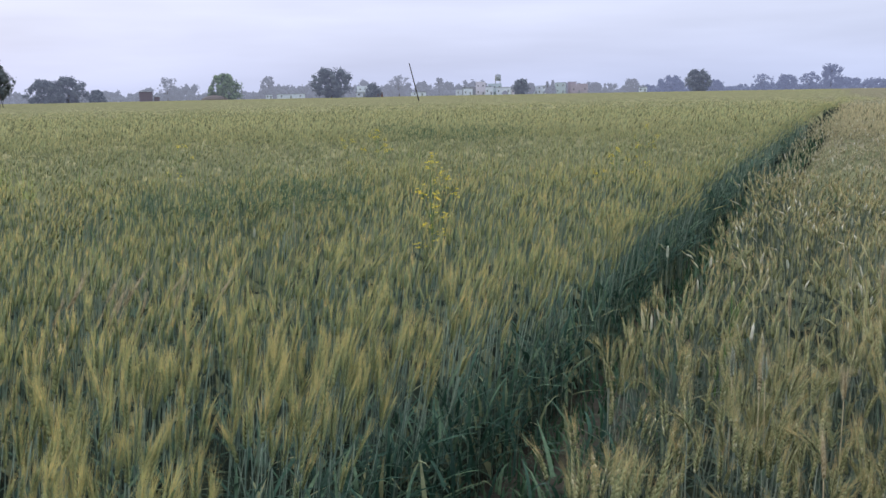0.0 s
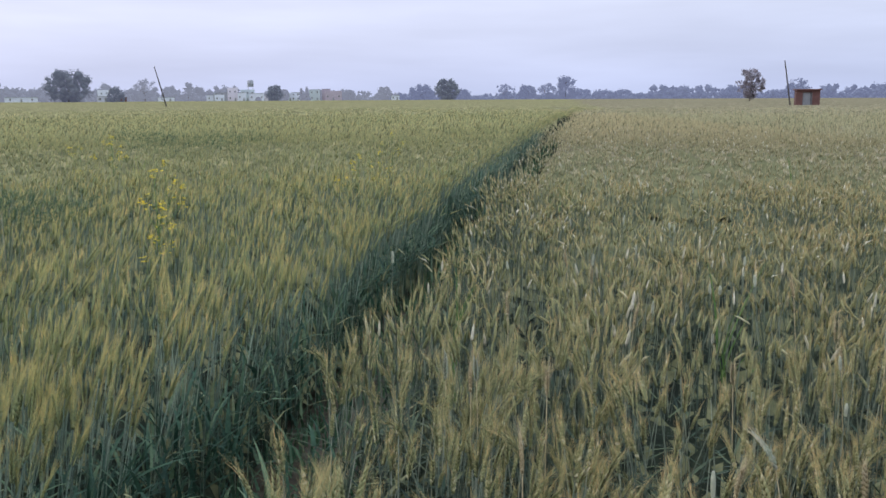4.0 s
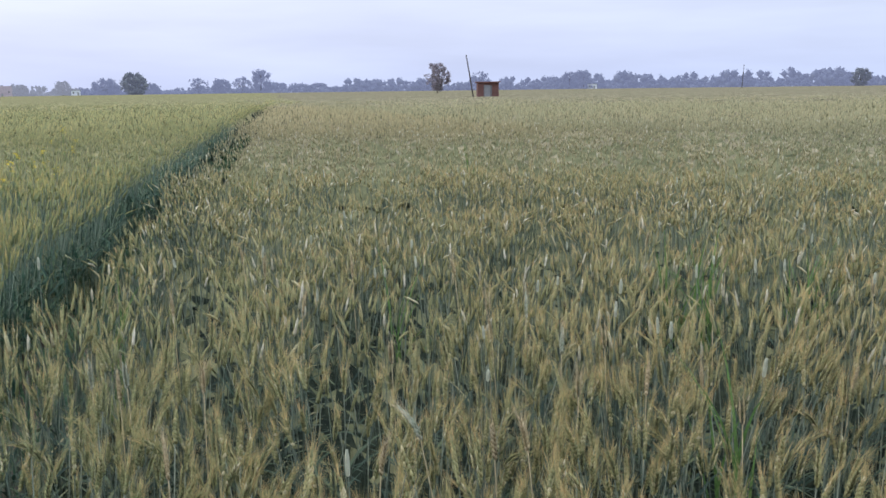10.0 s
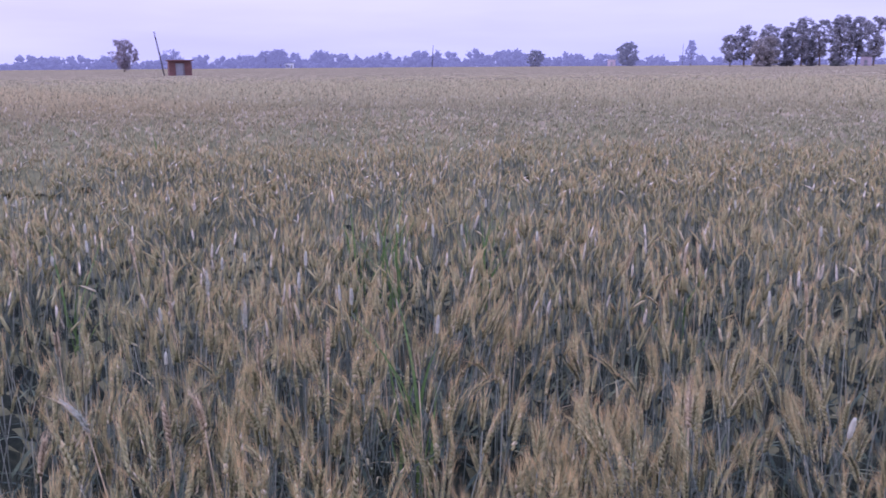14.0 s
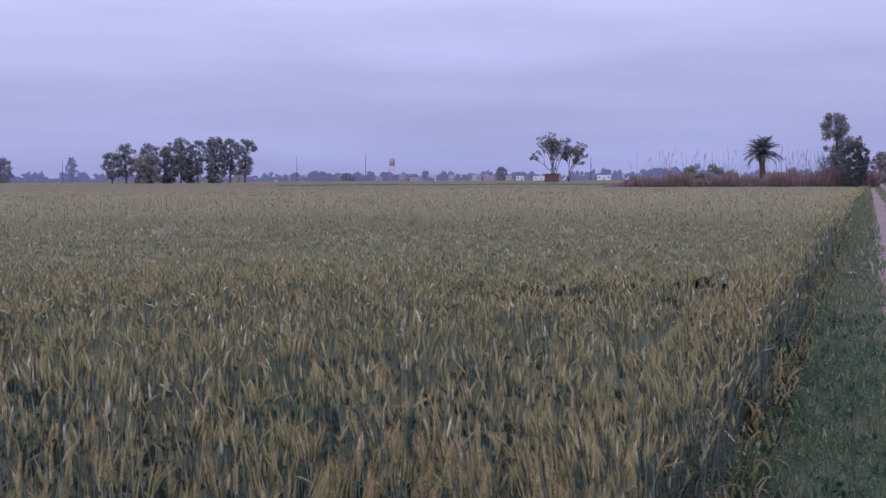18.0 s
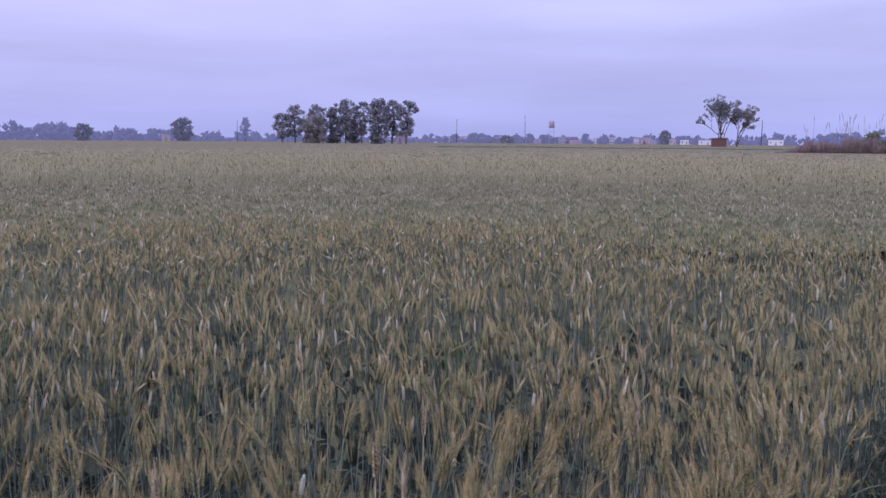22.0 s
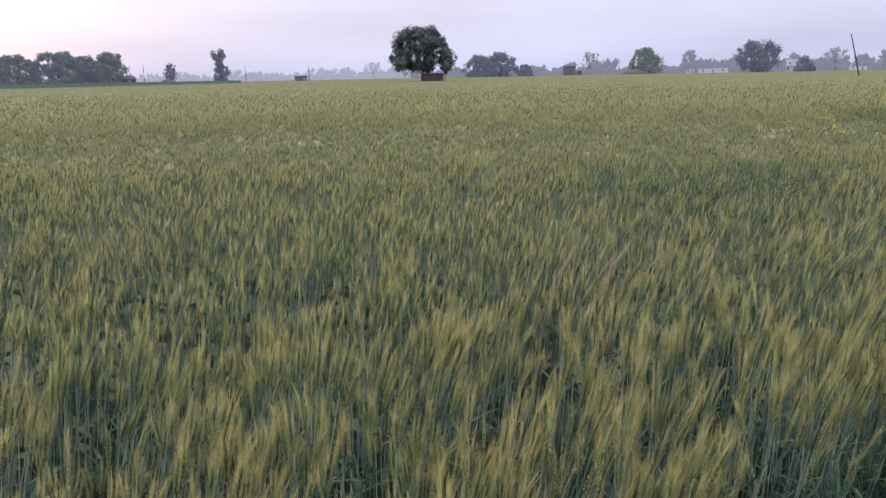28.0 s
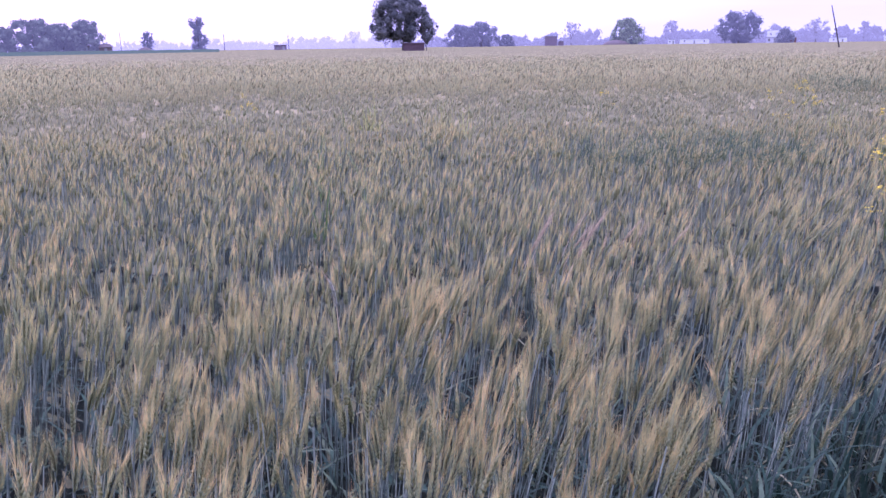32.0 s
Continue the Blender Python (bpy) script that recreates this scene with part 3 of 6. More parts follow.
def wheat_near(r, awn_len, green, leafy=False):
    """A shoot close by: round stem, long leaves, an ear of two rows of overlapping spikelets, hair-thin awns."""
    b = Bag()
    ear_len = r.uniform(0.075, 0.10)
    stem, ear, d = axis(1.0 - ear_len - 0.03, nodding(r, green), r.uniform(0, 0.05), r, 3, ear_len, 6)
    v, q = tube(stem, [0.0026, 0.0024, 0.0020, 0.0015], 3)
    b.add(v, tris(q), 0)
    face = np.array((math.cos(r.uniform(0, 6.28)), math.sin(r.uniform(0, 6.28)), 0.0)) + d * 0.2
    side = np.cross(ear[-1] - ear[0], face)
    side /= np.linalg.norm(side) + 1e-9
    n, plump = 15, (0.0048 if green else 0.0058) * r.uniform(0.88, 1.12)
    for i in range(n):
        s = i / (n - 1) * (len(ear) - 1.001)
        k = int(s)
        c = ear[k] + (ear[k + 1] - ear[k]) * (s - k)
        ax = (ear[k + 1] - ear[k]) / np.linalg.norm(ear[k + 1] - ear[k])
        out = side * (1 if i % 2 else -1)
        dep = np.cross(ax, out)
        t = (i + 0.8) / (n + 0.6)
        w = plump * (0.55 + 0.62 * math.sin(math.pi * min(1, t * 0.9 + 0.12)) ** 0.7)
        dirn = ax * 0.97 + out * 0.2
        dirn /= np.linalg.norm(dirn)
        lo, hi = c - ax * 0.005, c + out * w * 0.36 + dirn * 0.0205
        mid = c + out * w * 0.5 + ax * 0.0055
        ring = [mid + dep * w * 0.95, mid + out * w * 0.72, mid - dep * w * 0.95]
        ff = []
        for j in range(3):
            ff += [(0, 2 + (j + 1) % 3, 2 + j), (1, 2 + j, 2 + (j + 1) % 3)]
        b.add([lo, hi] + ring, ff, 2)
        for k in range(4):
            fan = 1.0 if green else 1.35
            spread = ax + (out * r.uniform(0.0, 0.25) + dep * r.uniform(-0.2, 0.2)) * fan
            spread /= np.linalg.norm(spread)
            e = np.cross(spread, (0.3, 0.5, 0.8))
            e *= (0.00036 if green else 0.00033) / np.linalg.norm(e)
            root = hi - dirn * 0.003 + dep * r.uniform(-0.002, 0.002)
            b.add([root - e, root + e, root + spread * awn_len * r.uniform(0.6, 1.1)], [(0, 1, 2)], 3 if t > 0.35 else 2)
    for z in ((0.12, 0.22, 0.32, 0.42, 0.54, 0.66) if leafy else (0.34, 0.50, 0.66)[r.integers(0, 2):]):
        k = z * (len(stem) - 1)
        i = int(k)
        base = stem[i] + (stem[min(i + 1, 3)] - stem[i]) * (k - i)
        blade(b, base, r, r.uniform(0.14, 0.24), r.uniform(0.010, 0.016), 1, 3, droop=0.75 if leafy else 1.0)
    return b.arrays()


def wheat_mid(r, awn_len, wide, n_awn, leaves, green, pale=False, stem_too=True, fine=True):
    """A shoot some metres off: spindle-shaped ear with a waist of shade, a few awns, leaves."""
    b = Bag()
    ear_len = r.uniform(0.08, 0.105)
    stem, ear, d = axis(1.0 - ear_len - 0.03, nodding(r, green), r.uniform(0, 0.05), r, 2, ear_len, 2)
    a = r.uniform(0, math.pi)
    s = np.array((math.cos(a), math.sin(a), 0))
    if stem_too:
        v, f = strip(stem, [0.0052 * wide, 0.0048 * wide, 0.0036 * wide], s)
        b.add(v, f, 0)
    ax = ear[2] - ear[0]
    axn = ax / np.linalg.norm(ax)
    o1 = np.cross(axn, (0.4, 0.6, 0.2))
    o1 /= np.linalg.norm(o1)
    o2 = np.cross(axn, o1)
    w = (0.0050 if green else 0.0058) * min(wide, 1.5)
    slot = 7 if pale else 2
    low = ear[0] + (ear[1] - ear[0]) * 0.45
    rim = [o1 * w, o2 * w * 0.87 - o1 * w * 0.5, -o2 * w * 0.87 - o1 * w * 0.5]
    if fine:
        top = ear[1] + (ear[2] - ear[1]) * 0.45
        fs = [(0, 3, 2), (0, 4, 3), (0, 2, 4), (1, 5, 6), (1, 6, 7), (1, 7, 5)]
        for i in range(3):
            j = (i + 1) % 3
            fs += [(2 + i, 2 + j, 5 + j), (2 + i, 5 + j, 5 + i)]
        b.add([ear[0], ear[2]] + [low + q for q in rim] + [top + q * 0.85 for q in rim], fs, slot)
    else:
        b.add([ear[0], ear[2]] + [ear[1] + q for q in rim], [(0, 3, 2), (0, 4, 3), (0, 2, 4), (1, 2, 3), (1, 3, 4), (1, 4, 2)], slot)
    fan = 0.8 if green else 1.2
    for i in range(n_awn):
        base = ear[0] + ax * (0.2 + 0.8 * i / n_awn)
        sp = axn + (o1 * math.cos(i * 2.4) + o2 * math.sin(i * 2.4)) * r.uniform(0.06, 0.22) * fan
        sp /= np.linalg.norm(sp)
        e = np.cross(sp, (0.3, 0.5, 0.8))
        e *= (0.00105 if green else 0.0009) * wide / np.linalg.norm(e)
        b.add([base - e, base + e, base + sp * awn_len * r.uniform(0.7, 1.15)], [(0, 1, 2)], 3 if i > n_awn * 0.3 else 2)
    for i in range(leaves):
        blade(b, stem[1] * r.uniform(0.6, 1.4), r, r.uniform(0.14, 0.24), 0.011 * wide, 1, 2, droop=1.0)
    return b.arrays()


def tuft(r, slots, wide):
    """Several ears seen far off: a loose group of narrow spikes."""
    b = Bag()
    for i in range(5):
        a = r.uniform(0, 2 * math.pi)
        o = np.array((math.cos(a), math.sin(a), 0)) * r.uniform(0.03, 0.16) * wide
        e = np.array((math.cos(a * 3), math.sin(a * 3), 0)) * 0.011 * wide
        z = r.uniform(0.90, 1.03)
        low, top = o + np.array((0, 0, z - 0.12)), o * 1.25 + np.array((0, 0, z))
        b.add([low - e, low + e, top], [(0, 1, 2)], slots[i])
    return b.arrays()


def scatter(r0, r1, density, member, rr, centre=(0.15, -0.1), clump=1, spread=0.03):
    """Places between two distances from the standing place, on one crop, in clumps of shoots: x, y, the clump's number."""
    n = int(density / clump * math.pi * (r1 * r1 - r0 * r0))
    rad = np.sqrt(rr.uniform(r0 * r0, r1 * r1, n))
    ang = rr.uniform(0, 2 * math.pi, n)
    x, y = centre[0] + rad * np.cos(ang), centre[1] + rad * np.sin(ang)
    k = np.repeat(np.arange(n), clump)
    x = x[k] + rr.normal(0, spread, n * clump) * (clump > 1)
    y = y[k] + rr.normal(0, spread, n * clump) * (clump > 1)
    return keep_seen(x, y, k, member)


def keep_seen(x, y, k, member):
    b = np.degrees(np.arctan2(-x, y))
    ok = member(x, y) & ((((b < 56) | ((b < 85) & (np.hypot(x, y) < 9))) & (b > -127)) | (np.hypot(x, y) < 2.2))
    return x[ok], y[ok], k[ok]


def swirl(x, y):
    """The wind's small eddies: which way a handful of neighbouring shoots leans together."""
    return 0.055 * np.sin(4.6 * x + 2.2 * np.sin(3.1 * y + 1)) * np.sin(1.7 * y + x), 0.05 * np.sin(4.1 * y + 2.0 * np.sin(3.7 * x)) * np.cos(2.1 * x)


def swell(x, y):
    """Small rises and hollows, a pace or less across."""
    return np.sin(5.3 * x + 1.9 * np.sin(4.3 * y)) * np.sin(6.1 * y + 1.7 * np.sin(3.9 * x + 1))


def plant(templates, x, y, k_, hgt, rr, lean=(0.0, 0.0), wild=0.10, size=1.0):
    """Puts a crop of templates at x, y: corners, triangles and slots."""
    vs, fs, ms, off = [], [], [], 0
    pick = rr.integers(0, len(templates), len(x))
    m_ = int(k_.max()) + 1
    tall, swx, swy = rr.normal(1.0, 0.065, m_)[k_], rr.normal(0, wild, m_)[k_], rr.normal(0, wild, m_)[k_]
    for k, (tv, tf, tm) in enumerate(templates):
        i = np.nonzero(pick == k)[0]
        if not len(i):
            continue
        a = rr.uniform(0, 2 * math.pi, len(i))
        h = hgt[i] * (tall[i] * rr.normal(1.0, 0.06, len(i))).clip(0.70, 1.17)
        wsc = size * rr.uniform(0.85, 1.2, len(i))
        c, s = np.cos(a), np.sin(a)
        px, py, pz = tv[:, 0], tv[:, 1], tv[:, 2]
        X = (c[:, None] * px - s[:, None] * py) * wsc[:, None]
        Y = (s[:, None] * px + c[:, None] * py) * wsc[:, None]
        h = h * far_fall(x[i], y[i])
        Z = pz[None, :] * h[:, None]
        gx, gy = swirl(x[i], y[i])
        lx = lean[0] + gx + swx[i] + rr.normal(0, wild * 0.5, len(i))
        ly = lean[1] + gy + swy[i] + rr.normal(0, wild * 0.5, len(i))
        bend = (pz[None, :] ** 2) * h[:, None]
        X = X + bend * lx[:, None] + x[i][:, None]
        Y = Y + bend * ly[:, None] + y[i][:, None]
        vs.append(np.stack([X, Y, Z], -1).reshape(-1, 3).astype(np.float32))
        fs.append((tf[None] + (off + np.arange(len(i)) * len(tv))[:, None, None]).reshape(-1, 3))
        ms.append(np.tile(tm, len(i)))
        off += len(i) * len(tv)
    return np.vstack(vs), np.vstack(fs), np.concatenate(ms)


def far_fall(x, y):
    """The land sinks a little towards the far side of the fields."""
    return 1 - 0.80 * np.clip((np.hypot(x, y) - 35) / 100, 0, 1)


def canopy(member, hgt, r0, r1, ratio, n_ang, low, high, jitter, slot, seed, power=0.6):
    """The closed sheet of leaves under the ears; its darker slots carry painted gap shade."""
    radii = [r0]
    while radii[-1] < r1:
        radii.append(radii[-1] * ratio + 0.02)
    rad = np.array(radii)
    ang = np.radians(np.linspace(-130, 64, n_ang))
    R, A = np.meshgrid(rad, ang)
    X, Y = -np.sin(A) * R, np.cos(A) * R
    rr = np.random.default_rng(seed)
    lift = low + (high - low) * np.clip((R - r0) / (min(r1, 90) - r0), 0, 1) ** power
    Z = (hgt(X, Y) * lift + rr.normal(0, jitter, R.shape) * np.clip(1.3 - R / 260, 0.1, 1) * np.clip(R / 30, 0.5, 1)) * far_fall(X, Y)
    ok = member(X, Y) | ((R > 20) & (np.abs(furrow_n(X, Y) + 0.87) < 0.5) & (edge_dist(X, Y) > 1))
    gap = np.minimum(np.abs(furrow_n(X, Y) + 0.87) - 0.22 + np.clip(Y - 42, 0, 60) * 0.08, edge_dist(X, Y))
    Z = Z * (0.12 + 0.88 * np.clip(gap / (0.35 + 0.004 * R), 0, 1))
    nr = len(rad)
    i, j = np.meshgrid(np.arange(nr - 1), np.arange(len(ang) - 1))
    a = (j * nr + i).ravel()
    q = np.stack([a, a + 1, a + nr + 1, a + nr], -1)
    q = q[ok.ravel()[q].all(1)]
    used, inv = np.unique(q, return_inverse=True)
    v = np.stack([X, Y, Z], -1).reshape(-1, 3)[used]
    q = inv.reshape(q.shape)
    t = np.vstack([q[:, [0, 1, 2]], q[:, [0, 2, 3]]])
    return v.astype(np.float32), t, np.full(len(t), slot)


def crop(name, label, member, hgt, mats, awn, green, lean, wild, seed):
    rr = np.random.default_rng(seed)
    t0 = [wheat_near(np.random.default_rng(seed * 100 + i), awn, green) for i in range(18)]
    t1 = [wheat_mid(rr, awn, 1.1, 11, 1 + i % 2, green, i < (0 if green else 1)) for i in range(20)]
    t1b = [wheat_mid(rr, awn, 1.25, 9, i % 2, green, i < (0 if green else 2), True, False) for i in range(20)]
    t2 = [wheat_mid(rr, awn, 1.9, 5, 0, green, i < (0 if green else 1), False, False) for i in range(16)]
    t3 = [tuft(rr, (2, 3, 2, 3, 6) if green else (2, 3, 2, 3, 6), 1.35) for i in range(10)]
    t4 = [wheat_mid(rr, awn, 1.2, 5, 4 if green else 2, green) for i in range(12)]
    t5 = [wheat_near(rr, awn, green, True) for _ in range(8)]
    out = []
    for tm, r0, r1, dens, size, clump in ((t0, 0.3, 3.1, 270, 1.0, 5), (t1, 3.1, 5.5, 240, 1.0, 5), (t1b, 5.5, 9.5, 215, 1.0, 5), (t2, 9.0, 23, 86, 1.0, 3), (t3, 19, 45, 26, 1.0, 1), (t3, 42, 90, 4.2, 1.7, 1), (t3, 88, 170, 0.8, 3.2, 1)):
        x, y, k = scatter(r0, r1, dens, member, rr, clump=clump, spread=0.045 if clump > 3 else 0.06)
        if tm is t3:  # wide groups keep clear of the furrow
            ok = (np.abs(furrow_n(x, y) + 0.87) > 0.2 + 0.22 * size) | (y > 44)
            x, y, k = x[ok], y[ok], k[ok]
        v, f, m = plant(tm, x, y, k, hgt(x, y), rr, lean, wild, size)
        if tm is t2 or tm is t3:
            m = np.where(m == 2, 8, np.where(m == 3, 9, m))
        out.append((v, f, m))
    # fuller, leafier rows where the crop's side shows: along the furrow and along the verge
    side = lambda x, y: member(x, y) & (((np.abs(furrow_n(x, y) + 0.91) < 0.42) & (green | (y < 5))) | (edge_dist(x, y) < 0.3))
    # late shoots of all heights down the side along the verge
    if not green:
        low = lambda x, y: member(x, y) & (edge_dist(x, y) < 0.26)
        for tm, r0, r1, dens, size in ((t1, 3.0, 12, 260, 1.0), (t2, 12, 60, 90, 1.2)):
            x, y, k = scatter(r0, r1, dens, low, rr)
            out.append(plant(tm, x, y, k, hgt(x, y) * rr.uniform(0.62, 0.97, len(x)), rr, lean, wild, size))
    for tm, r0, r1, dens, size in ((t5, 1.0, 5.5, 170 if green else 50, 1.0), (t4, 5.5, 12, 220, 1.0), (t4, 12, 26, 80, 1.5), (t2, 26, 46, 60, 1.3), (t3, 46, 110, 12, 1.8)):
        x, y, k = scatter(r0, r1, dens, side, rr)
        out.append(plant(tm, x, y, k, hgt(x, y), rr, lean, 0.04, size))
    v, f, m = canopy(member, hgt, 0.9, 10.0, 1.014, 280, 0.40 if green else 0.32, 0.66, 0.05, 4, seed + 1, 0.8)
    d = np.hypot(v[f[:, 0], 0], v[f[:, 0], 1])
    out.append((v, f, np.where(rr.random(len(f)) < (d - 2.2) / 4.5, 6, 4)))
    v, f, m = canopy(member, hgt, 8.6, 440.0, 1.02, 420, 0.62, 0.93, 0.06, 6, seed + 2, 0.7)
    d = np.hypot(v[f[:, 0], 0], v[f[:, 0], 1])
    # The half-shaded tone gives way to the open canopy colour with distance.
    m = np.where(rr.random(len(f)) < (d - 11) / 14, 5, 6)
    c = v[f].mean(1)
    # Furrow shade painted in: the trench takes the near-black slot.
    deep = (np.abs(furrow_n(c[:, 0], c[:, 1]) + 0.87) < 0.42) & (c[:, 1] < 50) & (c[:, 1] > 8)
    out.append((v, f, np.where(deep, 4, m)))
    vs, fs, ms, off = [], [], [], 0
    for v, f, m in out:
        vs.append(v)
        fs.append(f + off)
        ms.append(m)
        off += len(v)
    ob = new(name, raw_mesh(name, np.vstack(vs), np.vstack(fs), mats, np.concatenate(ms)))
    return tagged(ob, label, "wheat", kind="stuff")


crop("ripening_wheat", "dense ripening wheat with short-awned olive-gold ears, standing beside the track", in_right, height_right,
     [M_STEM, M_LEAF, M_EAR, M_AWN, M_UNDER, M_MAT, M_MID, M_BLEACH, M_EAR_F, M_AWN_F], 0.074, False, (0.04, 0.02), 0.075, 21)
crop("green_wheat", "taller greener bearded wheat with long hazy golden awns", in_left, height_left,
     [M_STEM_G, M_LEAF_G, M_EAR_G, M_AWN_G, M_UNDER, M_MAT_G, M_MID, M_BLEACH, M_EAR_GF, M_AWN_GF], 0.088, True, (0.08, 0.02), 0.04, 22)


# ---- far things: trees, poles, huts, villages ----
def leaf_cloud(lumps, size, rr, total):
    """Leaf sprays in a set of clumps (x, y, z, radius), in number by their size: corners and quads."""
    L = np.array(lumps, float)
    share = L[:, 3] ** 2 / (L[:, 3] ** 2).sum()
    k = rr.choice(len(L), total, p=share)
    d = rr.normal(size=(total, 3))
    d /= np.linalg.norm(d, axis=1)[:, None]
    c = L[k, :3] + d * (L[k, 3] * rr.uniform(0, 1, total) ** 0.45)[:, None]
    n = total
    u = rr.normal(size=(n, 3))
    u /= np.linalg.norm(u, axis=1)[:, None]
    w = np.cross(u, rr.normal(size=(n, 3)))
    w /= np.linalg.norm(w, axis=1)[:, None]
    a = (size * rr.uniform(0.35, 0.8, n))[:, None]
    b = a * rr.uniform(0.5, 0.9, n)[:, None]
    v = np.stack([c - u * a, c + u * a * 0.7 + w * b, c + u * a * 0.7 - w * b], 1).reshape(-1, 3)
    v[:, 2] = np.maximum(v[:, 2], min(0.02, L[:, 2].min()))
    f = np.arange(3 * n).reshape(-1, 3)
    return v, f


def clump_cores(lumps, scale, rr):
    """Closed leafy hearts of the clumps: eight-sided lumps of uneven shape, corners and triangles."""
    L = np.array(lumps, float)
    n = len(L)
    dirs = np.array(((1, 0, 0), (-1, 0, 0), (0, 1, 0), (0, -1, 0), (0, 0, 1), (0, 0, -1)), float)
    a = rr.uniform(0, 2 * math.pi, n)
    c, s_ = np.cos(a), np.sin(a)
    d = np.repeat(dirs[None], n, 0) * rr.uniform(0.75, 1.15, (n, 6))[:, :, None]
    x, y = d[:, :, 0] * c[:, None] - d[:, :, 1] * s_[:, None], d[:, :, 0] * s_[:, None] + d[:, :, 1] * c[:, None]
    v = L[:, None, :3] + np.stack([x, y, d[:, :, 2]], -1) * (L[:, 3] * scale)[:, None, None]
    tri = np.array(((0, 2, 4), (2, 1, 4), (1, 3, 4), (3, 0, 4), (2, 0, 5), (1, 2, 5), (3, 1, 5), (0, 3, 5)))
    f = (tri[None] + (np.arange(n) * 6)[:, None, None]).reshape(-1, 3)
    return v.reshape(-1, 3), f


ENVELOPE = {
    # lowest foliage, number of clumps, clump size, how far the outline wanders, half-width at relative height t
    "round": (0.06, 150, 0.095, 0.14, lambda t: math.sqrt(max(0.02, 1 - ((t - 0.50) / 0.52) ** 2))),
    "bush": (0.0, 150, 0.09, 0.14, lambda t: math.sqrt(max(0.02, 1 - (max(0, t - 0.25) / 0.76) ** 2))),
    "gum": (0.20, 100, 0.11, 0.30, lambda t: min(1, 0.45 + t * 1.1) * math.sqrt(max(0.03, 1 - (max(0, t - 0.72) / 0.29) ** 2))),
    "full": (0.02, 130, 0.11, 0.22, lambda t: min(1, 0.75 + t * 0.5) * math.sqrt(max(0.03, 1 - (max(0, t - 0.6) / 0.41) ** 2))),
    "tall": (0.05, 90, 0.13, 0.4, lambda t: 0.35 + 0.65 * math.sqrt(max(0.0, 1 - ((t - 0.4) / 0.6) ** 2))),
    "spire": (0.02, 60, 0.16, 0.55, lambda t: 0.9 - 0.35 * t),
    "sparse": (0.12, 90, 0.085, 0.4, lambda t: math.sqrt(max(0.05, 1 - ((t - 0.62) / 0.40) ** 2))),
    "twigs": (0.14, 130, 0.07, 0.08, lambda t: math.sqrt(max(0.05, 1 - ((t - 0.58) / 0.44) ** 2))),
    "cone": (0.04, 60, 0.12, 0.2, lambda t: 1.05 - t),
    "dome": (0.235, 190, 0.075, 0.14, lambda t: 1.0 if t < 0.42 else math.sqrt(max(0.02, 1 - ((t - 0.42) / 0.58) ** 2))),
}


def crown_lumps(style, h, w, rr):
    low, n, r, wander, half = ENVELOPE[style]
    ph, L = rr.uniform(0, 6.28, 4), []
    for i in range(n):
        t = low + (0.97 - low) * (i + rr.uniform(0, 1)) / n
        a = rr.uniform(0, 2 * math.pi)
        out = 1 + wander * (math.sin(a * 2 + ph[0] + t * 5) * 0.5 + math.sin(a * 3 + ph[1] - t * 9) * 0.5 + math.sin(t * 14 + ph[2]) * 0.4)
        q = math.sqrt(rr.uniform(0.02, 1)) * half(t) * max(0.25, out) * (w / 2 - r * w * 0.5)
        L.append((math.cos(a) * q, math.sin(a) * q, h * t * (1 - 0.3 * r), r * min(w, h * 1.3) * rr.uniform(0.7, 1.35)))
    return L


TREE_N = [100]


